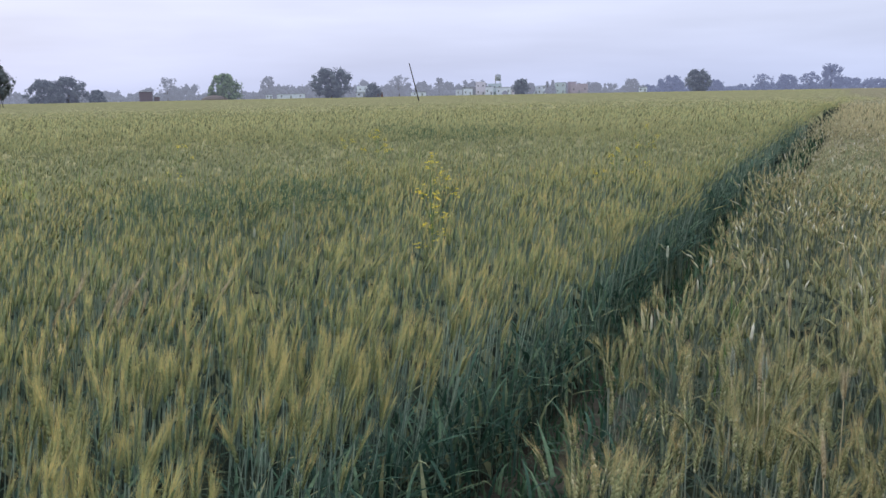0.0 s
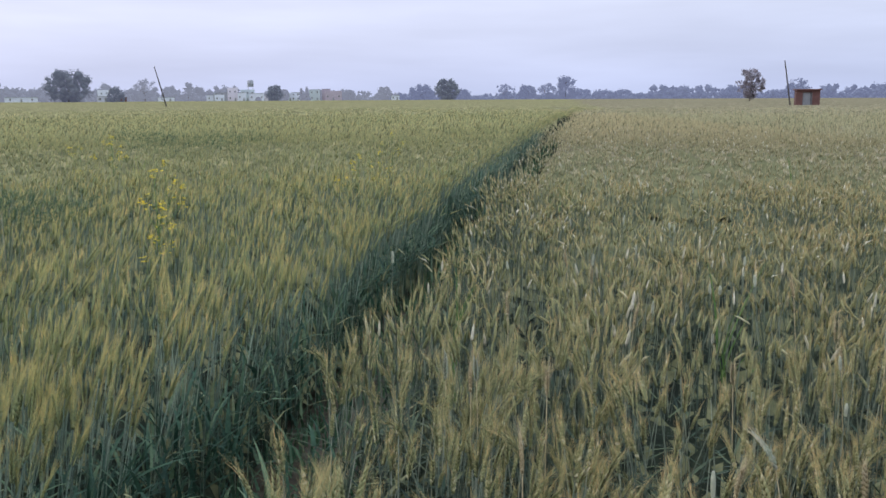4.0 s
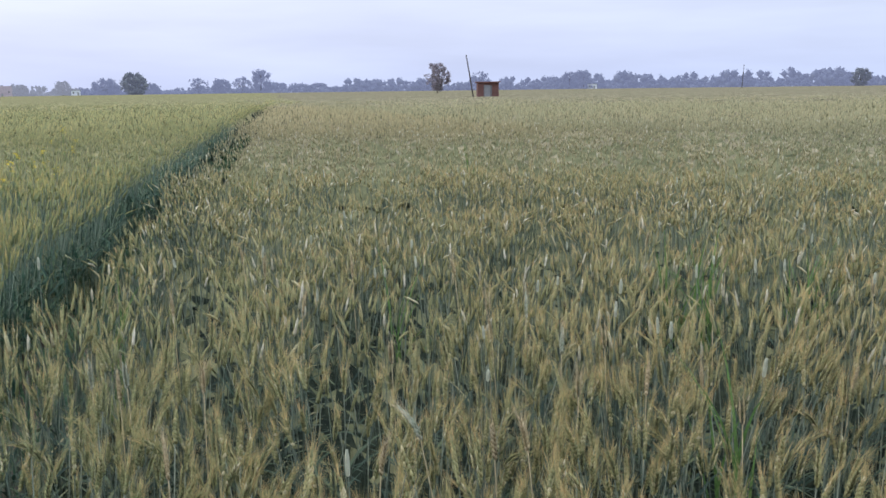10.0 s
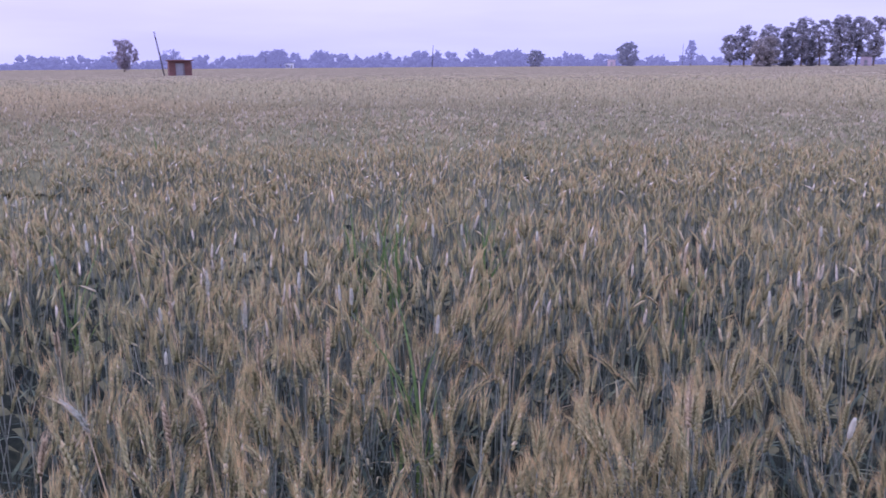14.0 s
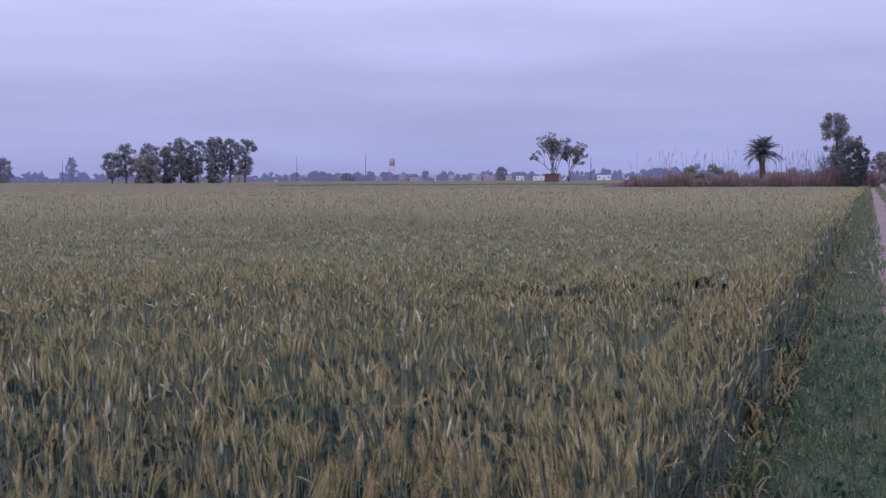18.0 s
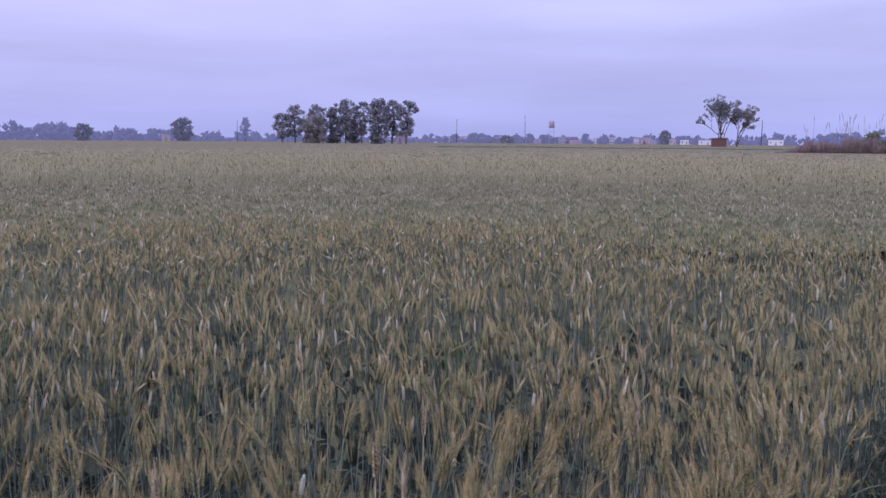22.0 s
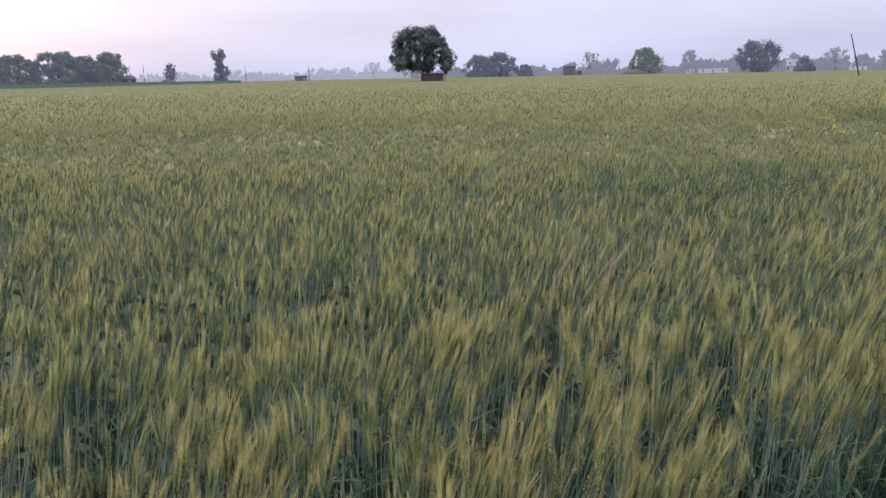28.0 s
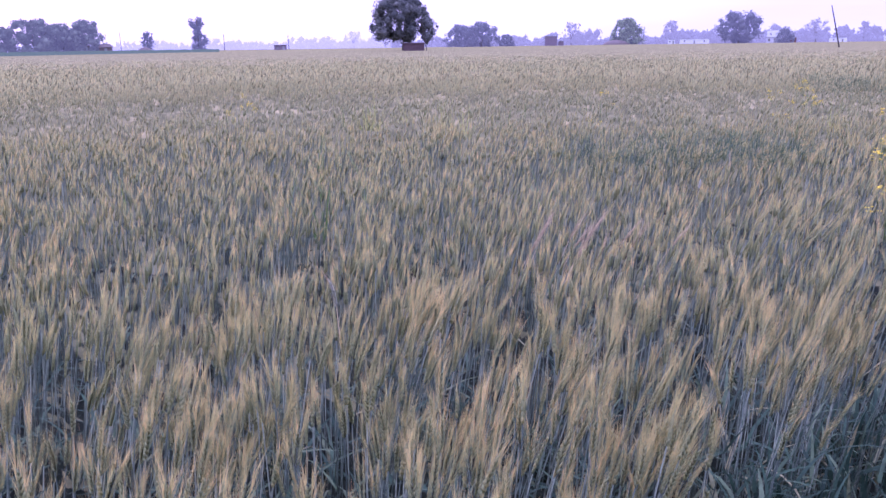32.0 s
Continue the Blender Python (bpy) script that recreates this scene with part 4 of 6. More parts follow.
def tree(style, bearing, dist, h, w, mat, label, leaf=0.0014, cover=3.0, name="tree", group=""):
    TREE_N[0] += 1
    rr = np.random.default_rng(TREE_N[0])
    # Far crowns swap to foliage that emits its own painted haze.
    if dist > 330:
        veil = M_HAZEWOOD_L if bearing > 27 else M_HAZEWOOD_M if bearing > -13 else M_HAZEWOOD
        mat = {DARK: M_FOL_H, GREY: M_FOL_H, HAZY: veil, FRESH: M_FOL_W}.get(mat, mat)
    # At middle distance grey crowns take the paler copy with haze in its colour.
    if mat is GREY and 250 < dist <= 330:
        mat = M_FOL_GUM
    root = thing(name, facing(bearing, dist), label, "tree", group)
    lumps = crown_lumps(style, h, w, rr)
    # trunk and limbs
    r0 = 0.013 * h + 0.05
    lean = rr.normal(0, 0.03, 2) * h
    fork = {"bush": 0.15, "dome": 0.2, "tall": 0.85, "gum": 0.7, "cone": 0.9, "full": 0.5, "spire": 0.9}.get(style, 0.36) * h
    pts = [(0, 0, -0.1), (lean[0] * 0.3, lean[1] * 0.3, fork * 0.5), (lean[0], lean[1], fork)]
    v, q = tube(pts, [r0 * 1.25, r0, r0 * 0.7], 7)
    part_raw("trunk", v, tris(q), M_BARK, root, smooth=True)
    order = sorted(range(len(lumps)), key=lambda i: -lumps[i][3])[: 9 if style in ("round", "sparse", "dome", "twigs") else 6]
    for i in order:
        x, y, z, r = lumps[i]
        s = np.array((lean[0], lean[1], fork * rr.uniform(0.75, 1.0)))
        if style in ("tall", "gum", "cone", "full", "spire"):
            s = np.array((lean[0] * 0.6, lean[1] * 0.6, min(fork, z * 0.75)))
        e = np.array((x, y, z))
        m = (s + e) / 2 + np.array((0, 0, 0.06 * h)) + rr.normal(0, 0.03 * h, 3)
        v, q = tube([s, m, e], [r0 * 0.5, r0 * 0.3, r0 * 0.1], 5)
        part_raw("limb", v, tris(q), M_BARK, root)
    if style == "twigs":
        ts = []
        for _ in range(70):
            x, y, z, r = lumps[rr.integers(len(lumps))]
            e = np.array((x, y, z)) + rr.normal(0, r * 0.8, 3)
            s = np.array((lean[0], lean[1], fork)) * 0.5 + e * 0.5 + rr.normal(0, 0.04 * h, 3)
            ts.append(tube([s, (s + e) / 2 + rr.normal(0, 0.02 * h, 3), e], [0.06, 0.045, 0.02], 3))
        v, q = tubes(ts)
        tagged(part_raw("twigs", v, tris(q), M_TWIG, root), kind="stuff")
    size = leaf * dist
    dense = {"sparse": 6.0, "twigs": 9.0, "gum": 8.0, "dome": 14.0, "tall": 11.0}.get(style, 12.0)
    v, f = leaf_cloud(lumps, size, rr, int(min(14000, max(260, dense * cover / 3 * w * h * 0.75 / size ** 2))))
    if style not in ("twigs", "sparse"):
        v2, f2 = clump_cores(lumps[::2], 0.72 if style in ("gum", "tall") else 0.85, rr)
        v2[:, 2] = np.maximum(v2[:, 2], 0.02)
        v, f = np.vstack([v, v2]), np.vstack([f, f2 + len(v)])
    part_raw("crown", v, f, mat, root)
    return root


HAZY, DARK, FRESH, GREY = M_FOL_B, M_FOL, M_FOL_G, M_FOL_E


def GUM(k):
    """Bearing of a tree of the gum row, k along it."""
    return GUM_0 - 0.01433 * (k - 120)


GUM_0 = -71.77
for row in (
    ("bush", 23.28, 420, 9.9, 16, DARK, "broad hazy green bush-like tree at the field's far side"),
    ("bush", 21.97, 406, 10.6, 18, DARK, "broad rounded grey-green tree at the field's far side"),
    ("bush", 20.36, 420, 5.4, 8, DARK, "low dark shrub beyond the wheat"),
    ("sparse", 16.36, 588, 14.6, 12, HAZY, "thin open-crowned tree in the haze"),
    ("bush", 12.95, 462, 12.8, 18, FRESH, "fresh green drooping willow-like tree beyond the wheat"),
    ("tall", 10.29, 630, 15.7, 11, HAZY, "narrow hazy tree behind the fields"),
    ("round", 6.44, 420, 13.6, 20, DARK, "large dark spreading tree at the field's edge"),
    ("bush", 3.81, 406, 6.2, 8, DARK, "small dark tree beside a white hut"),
    ("sparse", 2.16, 630, 14.4, 16, HAZY, "open-crowned hazy tree behind the village"),
    ("tall", -0.38, 630, 12.7, 9, HAZY, "narrow hazy tree behind the village"),
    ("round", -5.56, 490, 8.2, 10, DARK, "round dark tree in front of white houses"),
    ("cone", -7.2, 592, 8.4, 4.6, HAZY, "small pointed hazy tree among houses"),
    ("cone", -7.55, 590, 9.2, 5.0, HAZY, "pointed hazy tree among houses"),
    ("round", -6.15, 596, 7.4, 7.0, HAZY, "hazy round tree between houses"),
    ("bush", -4.55, 560, 2.4, 4.0, HAZY, "low hazy bush before a mint house"),
    ("round", -10.2, 580, 7.0, 9.0, HAZY, "hazy round tree beside the village"),
    ("tall", -8.31, 630, 7.6, 8, HAZY, "small upright hazy tree among houses"),
    ("round", -12.42, 532, 7.8, 9.5, HAZY, "hazy tree beside a pale house"),
    ("round", -14.86, 588, 10.0, 17, HAZY, "wide hazy tree behind the field"),
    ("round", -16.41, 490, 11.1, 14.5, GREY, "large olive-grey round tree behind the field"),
    ("round", -17.45, 588, 6.9, 9.7, HAZY, "small hazy tree behind the field"),
    ("sparse", -20.09, 630, 10.4, 13.6, HAZY, "hazy open-crowned tree behind the field"),
    ("round", -21.42, 630, 9.6, 13.6, HAZY, "hazy round tree behind the field"),
    ("sparse", -22.74, 588, 10.4, 15, HAZY, "hazy tree with gaps in its crown"),
    ("tall", -23.84, 602, 15.0, 13, HAZY, "tall hazy tree standing above the others"),
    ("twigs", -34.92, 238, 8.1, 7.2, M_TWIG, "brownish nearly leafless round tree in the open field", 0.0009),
    ("sparse", -37.59, 560, 11.1, 14, HAZY, "hazy tree behind the brick hut"),
    ("tall", -43.2, 560, 10.6, 9, HAZY, "pale hazy tall tree behind the field"),
    ("tall", -44.1, 560, 11.4, 10, HAZY, "pale hazy tall tree behind the field"),
    ("round", -60.03, 420, 7.5, 8.2, GREY, "round brownish-green tree before the woods"),
    ("round", -65.72, 420, 10.6, 10.5, DARK, "dark solitary tree at the field's edge"),
    ("tall", -69.49, 560, 15.2, 6.4, HAZY, "thin tall hazy tree above the horizon"),
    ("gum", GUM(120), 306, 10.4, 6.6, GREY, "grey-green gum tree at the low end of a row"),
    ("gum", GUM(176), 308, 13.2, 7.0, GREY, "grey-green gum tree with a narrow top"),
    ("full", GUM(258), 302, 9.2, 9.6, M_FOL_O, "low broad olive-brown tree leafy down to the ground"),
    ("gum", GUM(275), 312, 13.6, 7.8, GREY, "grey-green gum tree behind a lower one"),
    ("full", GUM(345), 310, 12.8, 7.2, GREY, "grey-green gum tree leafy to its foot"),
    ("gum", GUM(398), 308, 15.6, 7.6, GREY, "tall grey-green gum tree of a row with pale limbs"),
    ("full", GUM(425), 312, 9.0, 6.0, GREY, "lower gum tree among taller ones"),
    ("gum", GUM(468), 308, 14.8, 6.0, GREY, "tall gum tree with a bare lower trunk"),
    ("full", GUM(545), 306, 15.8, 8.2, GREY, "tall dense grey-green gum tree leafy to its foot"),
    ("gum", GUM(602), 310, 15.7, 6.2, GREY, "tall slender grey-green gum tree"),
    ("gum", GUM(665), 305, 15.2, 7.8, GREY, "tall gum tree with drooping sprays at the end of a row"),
    ("bush", GUM(525), 300, 1.9, 2.8, DARK, "small round bush before the gum row"),
    ("tall", -115.93, 140, 11.1, 5.2, GREY, "tall slender tree over the reed thicket"),
    ("round", -116.85, 136, 6.5, 3.9, DARK, "dense dark tree beside the track"),
    ("round", -118.3, 224, 7.2, 5.2, M_FOL_O, "small grey-green tree down the track"),
    ("bush", -95.84, 630, 10.0, 9.6, DARK, "dark tree before the far village"),
    ("bush", 53.2, 366, 11.4, 24, M_FOL_P, "wide dark-green mango tree beside a farmyard", 0.0018, 4.0),
    ("bush", 50.9, 366, 11.0, 22, M_FOL_P, "wide dark-green mango tree beside a farmyard", 0.0018, 4.0),
    ("bush", 48.6, 362, 12.2, 22, M_FOL_P, "wide dark-green mango tree of a close row", 0.0018, 4.0),
    ("bush", 47.0, 366, 10.4, 16, M_FOL_P, "dark-green mango tree of a close row", 0.0018, 4.0),
    ("bush", 45.7, 362, 11.9, 15, M_FOL_P, "dark-green mango tree at the end of a row", 0.0018, 4.0),
    ("tall", 42.34, 350, 7.5, 4.6, DARK, "small upright dark tree over a straw mound"),
    ("spire", 39.38, 350, 12.9, 6.4, GREY, "ragged tall tree standing alone"),
    ("sparse", 29.94, 630, 11.3, 14, HAZY, "pale hazy tree far beyond the field"),
):
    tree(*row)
tree("dome", 26.95, 224, 13.1, 17.4, DARK, "large dark mango-like tree over a low brick hut", 0.0018, 6.0)


def open_tree(bearing, dist, stems, first, shrink, spread, leaves, leaf_size, mat, label, seed):
    """A tree that shows its branching: each stem (tilt to the side, tilt in depth, girth) forks again and again."""
    rr = np.random.default_rng(seed)
    root = thing("tree", facing(bearing, dist), label, "tree")
    fine, tips = [], []

    def grow(p, d, length, r, depth, out):
        bow = d + rr.normal(0, 0.10, 3)
        m = p + bow / np.linalg.norm(bow) * length * 0.5
        e = m + (d + np.array((0, 0, 0.10))) * length * 0.5
        out.append(tube([p, m, e], [r, r * 0.85, r * 0.68], 6 if depth < 2 else 3))
        if depth >= 3:
            tips.append((m, e))
        if depth == 5:
            return
        for k in range(3 if depth in (1, 3) else 2):
            nd = d + rr.normal(0, spread, 3) * (1, 1, 0.6)
            nd[2] = max(nd[2], -0.15 if depth > 2 else 0.2)
            grow(e, nd / np.linalg.norm(nd), length * shrink * rr.uniform(0.8, 1.2), r * 0.66, depth + 1, out if depth < 1 else fine)

    for tx, ty, g in stems:
        out = []
        d = np.array((tx, ty, 1.0))
        grow(np.array((tx * 0.6, ty * 0.6, -0.1)), d / np.linalg.norm(d), first * rr.uniform(0.85, 1.1), g, 0, out)
        v, q = tubes(out)
        part_raw("stem", v, tris(q), M_BARK, root, smooth=True)
    v, q = tubes(fine)
    tagged(part_raw("branchwork", v, tris(q), M_BARK, root), kind="stuff")
    lumps = [(*(m + (e - m) * rr.uniform(0, 1.1)), rr.uniform(0.25, 0.75)) for m, e in tips if rr.random() < 0.75]
    v, f = leaf_cloud(lumps, leaf_size, rr, leaves)
    tagged(part_raw("crown", v, f, mat, root), kind="stuff")


open_tree(-99.17, 280, ((-0.20, 0.1, 0.20), (-0.06, -0.15, 0.24), (0.08, 0.12, 0.22), (0.24, -0.05, 0.17), (0.0, 0.05, 0.18)), 4.0, 0.755, 0.31, 4600, 0.38, M_FOL_E, "half-bare tree with several dark stems over a red brick hut", 61)
open_tree(-100.05, 284, ((0.18, 0.0, 0.20), (0.34, 0.1, 0.15), (0.20, -0.12, 0.12)), 3.5, 0.70, 0.29, 3400, 0.36, M_FOL_O, "slanting tree with thin green leaves beside a half-bare one", 64)


# a long belt of woods on the horizon
def far_woods():
    rr = np.random.default_rng(5)
    hb = np.array((60, 45, 40, 34, 28, 20, 10, 0, -9, -12, -17, -19, -24, -30, -40, -50, -58, -64, -68, -72, -82, -90, -98, -106, -112, -122), float)[::-1]
    hd = np.array((0.5, 0.45, 0.35, 0.55, 0.45, 0.55, 0.62, 0.60, 0.45, 0.30, 0.45, 0.3, 0.52, 0.56, 0.60, 0.72, 0.74, 0.55, 0.36, 0.36, 0.30, 0.30, 0.40, 0.60, 0.5, 0.5))[::-1]
    vs, fs, ms, o = [], [], [], 0
    for k, D in ((0, 950), (1, 1080)):
        b = 60.0
        while b > -122:
            hmax = 1.6 * D * math.tan(radians(np.interp(b, hb, hd))) * (1.0 if k else 0.78)
            h = (1.6 + hmax) * (rr.uniform(0.45, 0.8) if rr.random() < 0.6 else rr.uniform(0.8, 1.15))
            w = rr.uniform(12, 26)
            x, y = polar(b, D + rr.uniform(-25, 25))
            L = []
            for _ in range(16):
                q, t = rr.uniform(-1, 1), rr.uniform(0.05, 0.78)
                L.append((x + q * w * 0.5 * math.sqrt(max(0.05, 1 - (t * 0.95) ** 2)), y + rr.normal(0, 4), h * t, rr.uniform(0.2, 0.32) * min(h, w)))
            L += [(x + rr.uniform(-0.9, 0.9) * w, y, rr.uniform(0.5, 0.45 * h), 3.4) for _ in range(9)]
            L = [(a, c, z - 2.2, r) for a, c, z, r in L] + [(x + rr.uniform(-1, 1) * w, y, -2.0, 2.6) for _ in range(5)]
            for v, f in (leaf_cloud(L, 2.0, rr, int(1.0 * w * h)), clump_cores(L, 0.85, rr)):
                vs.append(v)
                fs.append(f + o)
                # Haze emission is picked by bearing, stronger towards the sun's side.
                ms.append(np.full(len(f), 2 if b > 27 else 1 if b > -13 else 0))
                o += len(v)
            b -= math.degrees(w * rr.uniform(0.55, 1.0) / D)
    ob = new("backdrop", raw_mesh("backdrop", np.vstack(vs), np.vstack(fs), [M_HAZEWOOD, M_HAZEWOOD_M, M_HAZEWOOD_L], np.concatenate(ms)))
    tagged(ob, "bluish belt of distant woods along the horizon", "woods", kind="structure")


far_woods()


def pole(bearing, dist, h, lean_x, label, r=0.10, arm=False):
    root = thing("utility_pole", facing(bearing, dist), label, "pole", "poles in the fields")
    v, q = tube([(0, 0, -0.2), (lean_x * 0.5, 0, h * 0.5), (lean_x, 0, h)], [r, r * 0.85, r * 0.65], 8)
    part_raw("shaft", v, tris(q), M_TIMBER, root, smooth=True)
    v, q = tube([(lean_x, 0, h - 0.02), (lean_x * 1.01, 0, h + 0.16)], [0.03, 0.03], 6)
    part_raw("insulator", v, tris(q), M_WHITE, root)
    if arm:
        part("crossarm", box(lean_x - 0.6, lean_x + 0.6, -0.05, 0.05, h - 0.5, h - 0.4, 0.01), M_TIMBER, root)
    return root


pole(0.90, 168, 7.1, -1.75, "dark leaning wooden pole standing in the wheat", 0.13)
pole(-37.25, 140, 6.5, -1.1, "dark leaning wooden pole beside the brick hut", 0.12)
pole(-53.55, 350, 8.6, 0.5, "slim dark pole far across the wheat", 0.16)
pole(-101.48, 420, 11.2, 0.1, "slim dark pole before the far village", 0.2)
pole(-87.14, 420, 13.0, 0.0, "tall thin pale pole far off", 0.14)
pole(-82.79, 420, 11.4, 0.1, "tall thin pale pole far off", 0.14)
pole(25.43, 210, 7.4, -1.15, "slender leaning pole under the large tree", 0.1)
pole(33.98, 371, 6.1, -0.2, "thin pole beside a low hut", 0.14)
pole(37.86, 420, 7.0, -0.1, "thin pole in the haze", 0.14)
pole(43.83, 420, 8.3, -0.2, "thin pole near the farmyard", 0.14)
pole(-69.0, 520, 12.0, 0.0, "thin pale mast far off", 0.14)


def house(bearing, dist, w, h, wall, label, depth=None, roof="flat", storeys=1, turn=0.0, name="house", windows=2, door=True, group=""):
    """A plain block house with a slab or pitched roof, set-back window openings and a door."""
    depth = depth or max(3.0, w * 0.7)
    root = thing(name, facing(bearing, dist, 0, turn), label, "house", group)
    body = box(-w / 2, w / 2, 0, depth, -0.1, h, 0.04)
    part("wall", body, wall, root)
    if roof == "flat":
        part("roof", box(-w / 2 - 0.25, w / 2 + 0.25, -0.25, depth + 0.25, h + 0.003, h + 0.22, 0.03), wall if name == "brick_hut" else M_CONC, root)
    elif roof == "parapet":
        bm = bmesh.new()
        for a in ((-w / 2, w / 2, 0, 0.2), (-w / 2, w / 2, depth - 0.2, depth), (-w / 2, -w / 2 + 0.2, 0.2, depth - 0.2), (w / 2 - 0.2, w / 2, 0.2, depth - 0.2)):
            box_into(bm, a[0], a[1], a[2], a[3], h + 0.003, h + 0.7)
        part("parapet", bm, wall, root)
    else:
        bm = bmesh.new()
        vs = [bm.verts.new(p) for p in ((-w / 2 - 0.4, -0.4, h), (w / 2 + 0.4, -0.4, h), (w / 2 + 0.4, depth + 0.4, h), (-w / 2 - 0.4, depth + 0.4, h), (-w * 0.35, depth / 2, h + w * 0.28), (w * 0.35, depth / 2, h + w * 0.28))]
        for f in ((0, 1, 5, 4), (2, 3, 4, 5), (1, 2, 5), (3, 0, 4), (3, 2, 1, 0)):
            bm.faces.new([vs[i] for i in f])
        part("roof", bm, M_THATCH, root)
    sh = h / storeys
    for s in range(storeys):
        for i in range(windows):
            if s == 0 and door and i == windows // 2:
                continue
            x = -w / 2 + w * (i + 0.5) / windows
            ww, wh, z = min(0.85, w / windows * 0.4), min(1.0, sh * 0.36), s * sh + sh * 0.42
            win = part("window", box(x - ww / 2, x + ww / 2, -0.03, 0.05, z, z + wh), M_DARK, root)
            part("frame", box(x - ww / 2 - 0.08, x + ww / 2 + 0.08, -0.05, -0.032, z - 0.1, z - 0.002), M_CONC, win)
    if door:
        x = -w / 2 + w * (windows // 2 + 0.5) / max(windows, 1)
        part("door", box(x - 0.5, x + 0.5, -0.04, 0.05, 0, min(2.0, h * 0.85)), M_STEEL, root)
    return root


# the brick pump hut in the wheat
def pump_hut():
    w, d, h = 3.2, 3.0, 2.25
    root = thing("pump_hut", facing(-38.2, 140, 0, 6), "small red brick pump hut with flat roof and grey door", "hut")
    part("front_wall", box(-w / 2, -0.75, 0, 0.23, 0, h), M_BRICK, root)
    part("front_wall", box(0.55, w / 2, 0, 0.23, 0, h), M_BRICK, root)
    part("lintel", box(-0.75, 0.55, 0.002, 0.228, 1.95, h), M_BRICK, root)
    part("side_wall", box(-w / 2, -w / 2 + 0.23, 0.232, d, 0, h), M_BRICK, root)
    part("side_wall", box(w / 2 - 0.23, w / 2, 0.232, d, 0, h), M_BRICK, root)
    part("back_wall", box(-w / 2 + 0.232, w / 2 - 0.232, d - 0.23, d, 0, h), M_BRICK, root)
    part("roof", box(-w / 2 - 0.22, w / 2 + 0.22, -0.35, d + 0.2, h + 0.003, h + 0.17, 0.02), M_BRICK, root, "thin brick roof slab")
    dr = part("door", box(-0.62, 0.36, 0.34, 0.38, 0.05, 1.93), M_STEEL, root, "grey sheet-metal door")
    part("handle", box(0.20, 0.26, 0.30, 0.338, 0.95, 1.1), M_DARK, dr)
    part("jamb", box(-0.74, -0.63, 0.06, 0.16, 0, 1.94), M_DARK, root)
    part("jamb", box(0.41, 0.54, 0.06, 0.16, 0, 1.94), M_DARK, root)


pump_hut()
house(26.25, 212, 4.9, 1.75, M_BRICK_D, "low dark brick hut under the large tree", 3.0, "flat", windows=0, door=False, name="brick_hut")
house(34.5, 364, 4.8, 1.9, M_BRICK_H, "low brick hut beside a thin pole", 3.0, "flat", windows=2, name="brick_hut")
house(44.7, 357, 4.6, 2.0, M_THATCH, "low hut with a sloping thatched roof", 4.0, "pitched", windows=0, name="thatched_hut")
house(17.62, 420, 5.6, 4.3, M_BRICK_H, "plain windowless red brick building at the field's edge", 6.0, "flat", windows=0, door=False)
house(17.0, 421, 2.4, 2.0, M_BRICK_H, "low red brick outhouse", 3.0, "flat", windows=0, door=False)
house(8.96, 560, 17, 2.8, M_WHITE, "long low whitewashed shed", 6.0, "flat", windows=3, name="long_shed")
house(10.3, 560, 4, 2.6, M_WHITE, "small whitewashed hut beside a shed", 4.0, "flat", windows=2)
house(4.55, 430, 4.8, 2.4, M_WHITE, "small white hut with a dark doorway", 3.0, "flat", windows=2)
house(3.6, 432, 6.0, 2.2, M_BRICK, "low brick building beside a small dark tree", 4.0, "flat", windows=2)
house(4.4, 600, 9.0, 6.8, M_WHITE, "pale two-storey house behind trees", 6.0, "parapet", 2, windows=2)
house(0.95, 600, 10.0, 2.6, M_WHITE, "low white house behind the wheat", 6.0, "flat", windows=2)
house(-1.75, 612, 7, 4.0, M_WHITE, "low white house at the village edge", 5.0, "flat", windows=2, group="village houses")
house(-2.35, 600, 11, 5.6, M_CONC, "grey two-storey village house with a dark roof edge", 7.0, "flat", 2, windows=3, group="village houses")
house(-2.2, 588, 6, 3.6, M_WHITE, "white single-storey house before a taller one", 5.0, "parapet", windows=2, group="village houses")
house(-3.0, 596, 6.5, 8.0, M_PINKW, "tall pinkish-white village house", 6.0, "parapet", 2, windows=2, group="village houses")
house(-3.55, 588, 5, 5.2, M_WHITE, "white village house with small windows", 5.0, "flat", windows=2, group="village houses")
house(-3.9, 602, 9, 6.8, M_MINT, "pale mint-green two-storey village house", 6.0, "parapet", 2, windows=3, group="village houses")
house(-4.45, 592, 9.5, 4.8, M_WHITE, "white village house beside a dark tree", 6.0, "flat", windows=3, group="village houses")
house(-4.9, 606, 5, 3.4, M_PINKW, "small pale outhouse behind a dark tree", 4.0, "flat", windows=1, group="village houses")
house(-6.35, 600, 6.5, 4.6, M_WHITE, "white village house between trees", 5.0, "parapet", windows=2, group="village houses")
house(-6.85, 608, 6, 5.4, M_WHITE, "white upper-storeyed house between trees", 5.0, "flat", 2, windows=2, group="village houses")
house(-8.02, 604, 7, 7.2, M_MINT, "pale grey-green house behind pointed trees", 6.0, "flat", 2, windows=2, group="village houses")
house(-8.75, 606, 5.6, 7.6, M_PINK, "upper room of a reddish village house", 5.0, "flat", 2, windows=1, group="village houses")
house(-9.2, 596, 11, 5.6, M_PINK, "reddish-pink village house with a flat roof", 7.0, "parapet", windows=3, group="village houses")
house(-13.1, 560, 5, 3.0, M_WHITE, "small pale house beside a hazy tree", 4.0, "flat", 1, windows=2)
house(-44.6, 560, 6, 3.0, M_WHITE, "small white building before the woods", 4.0, "flat", 1, windows=2)
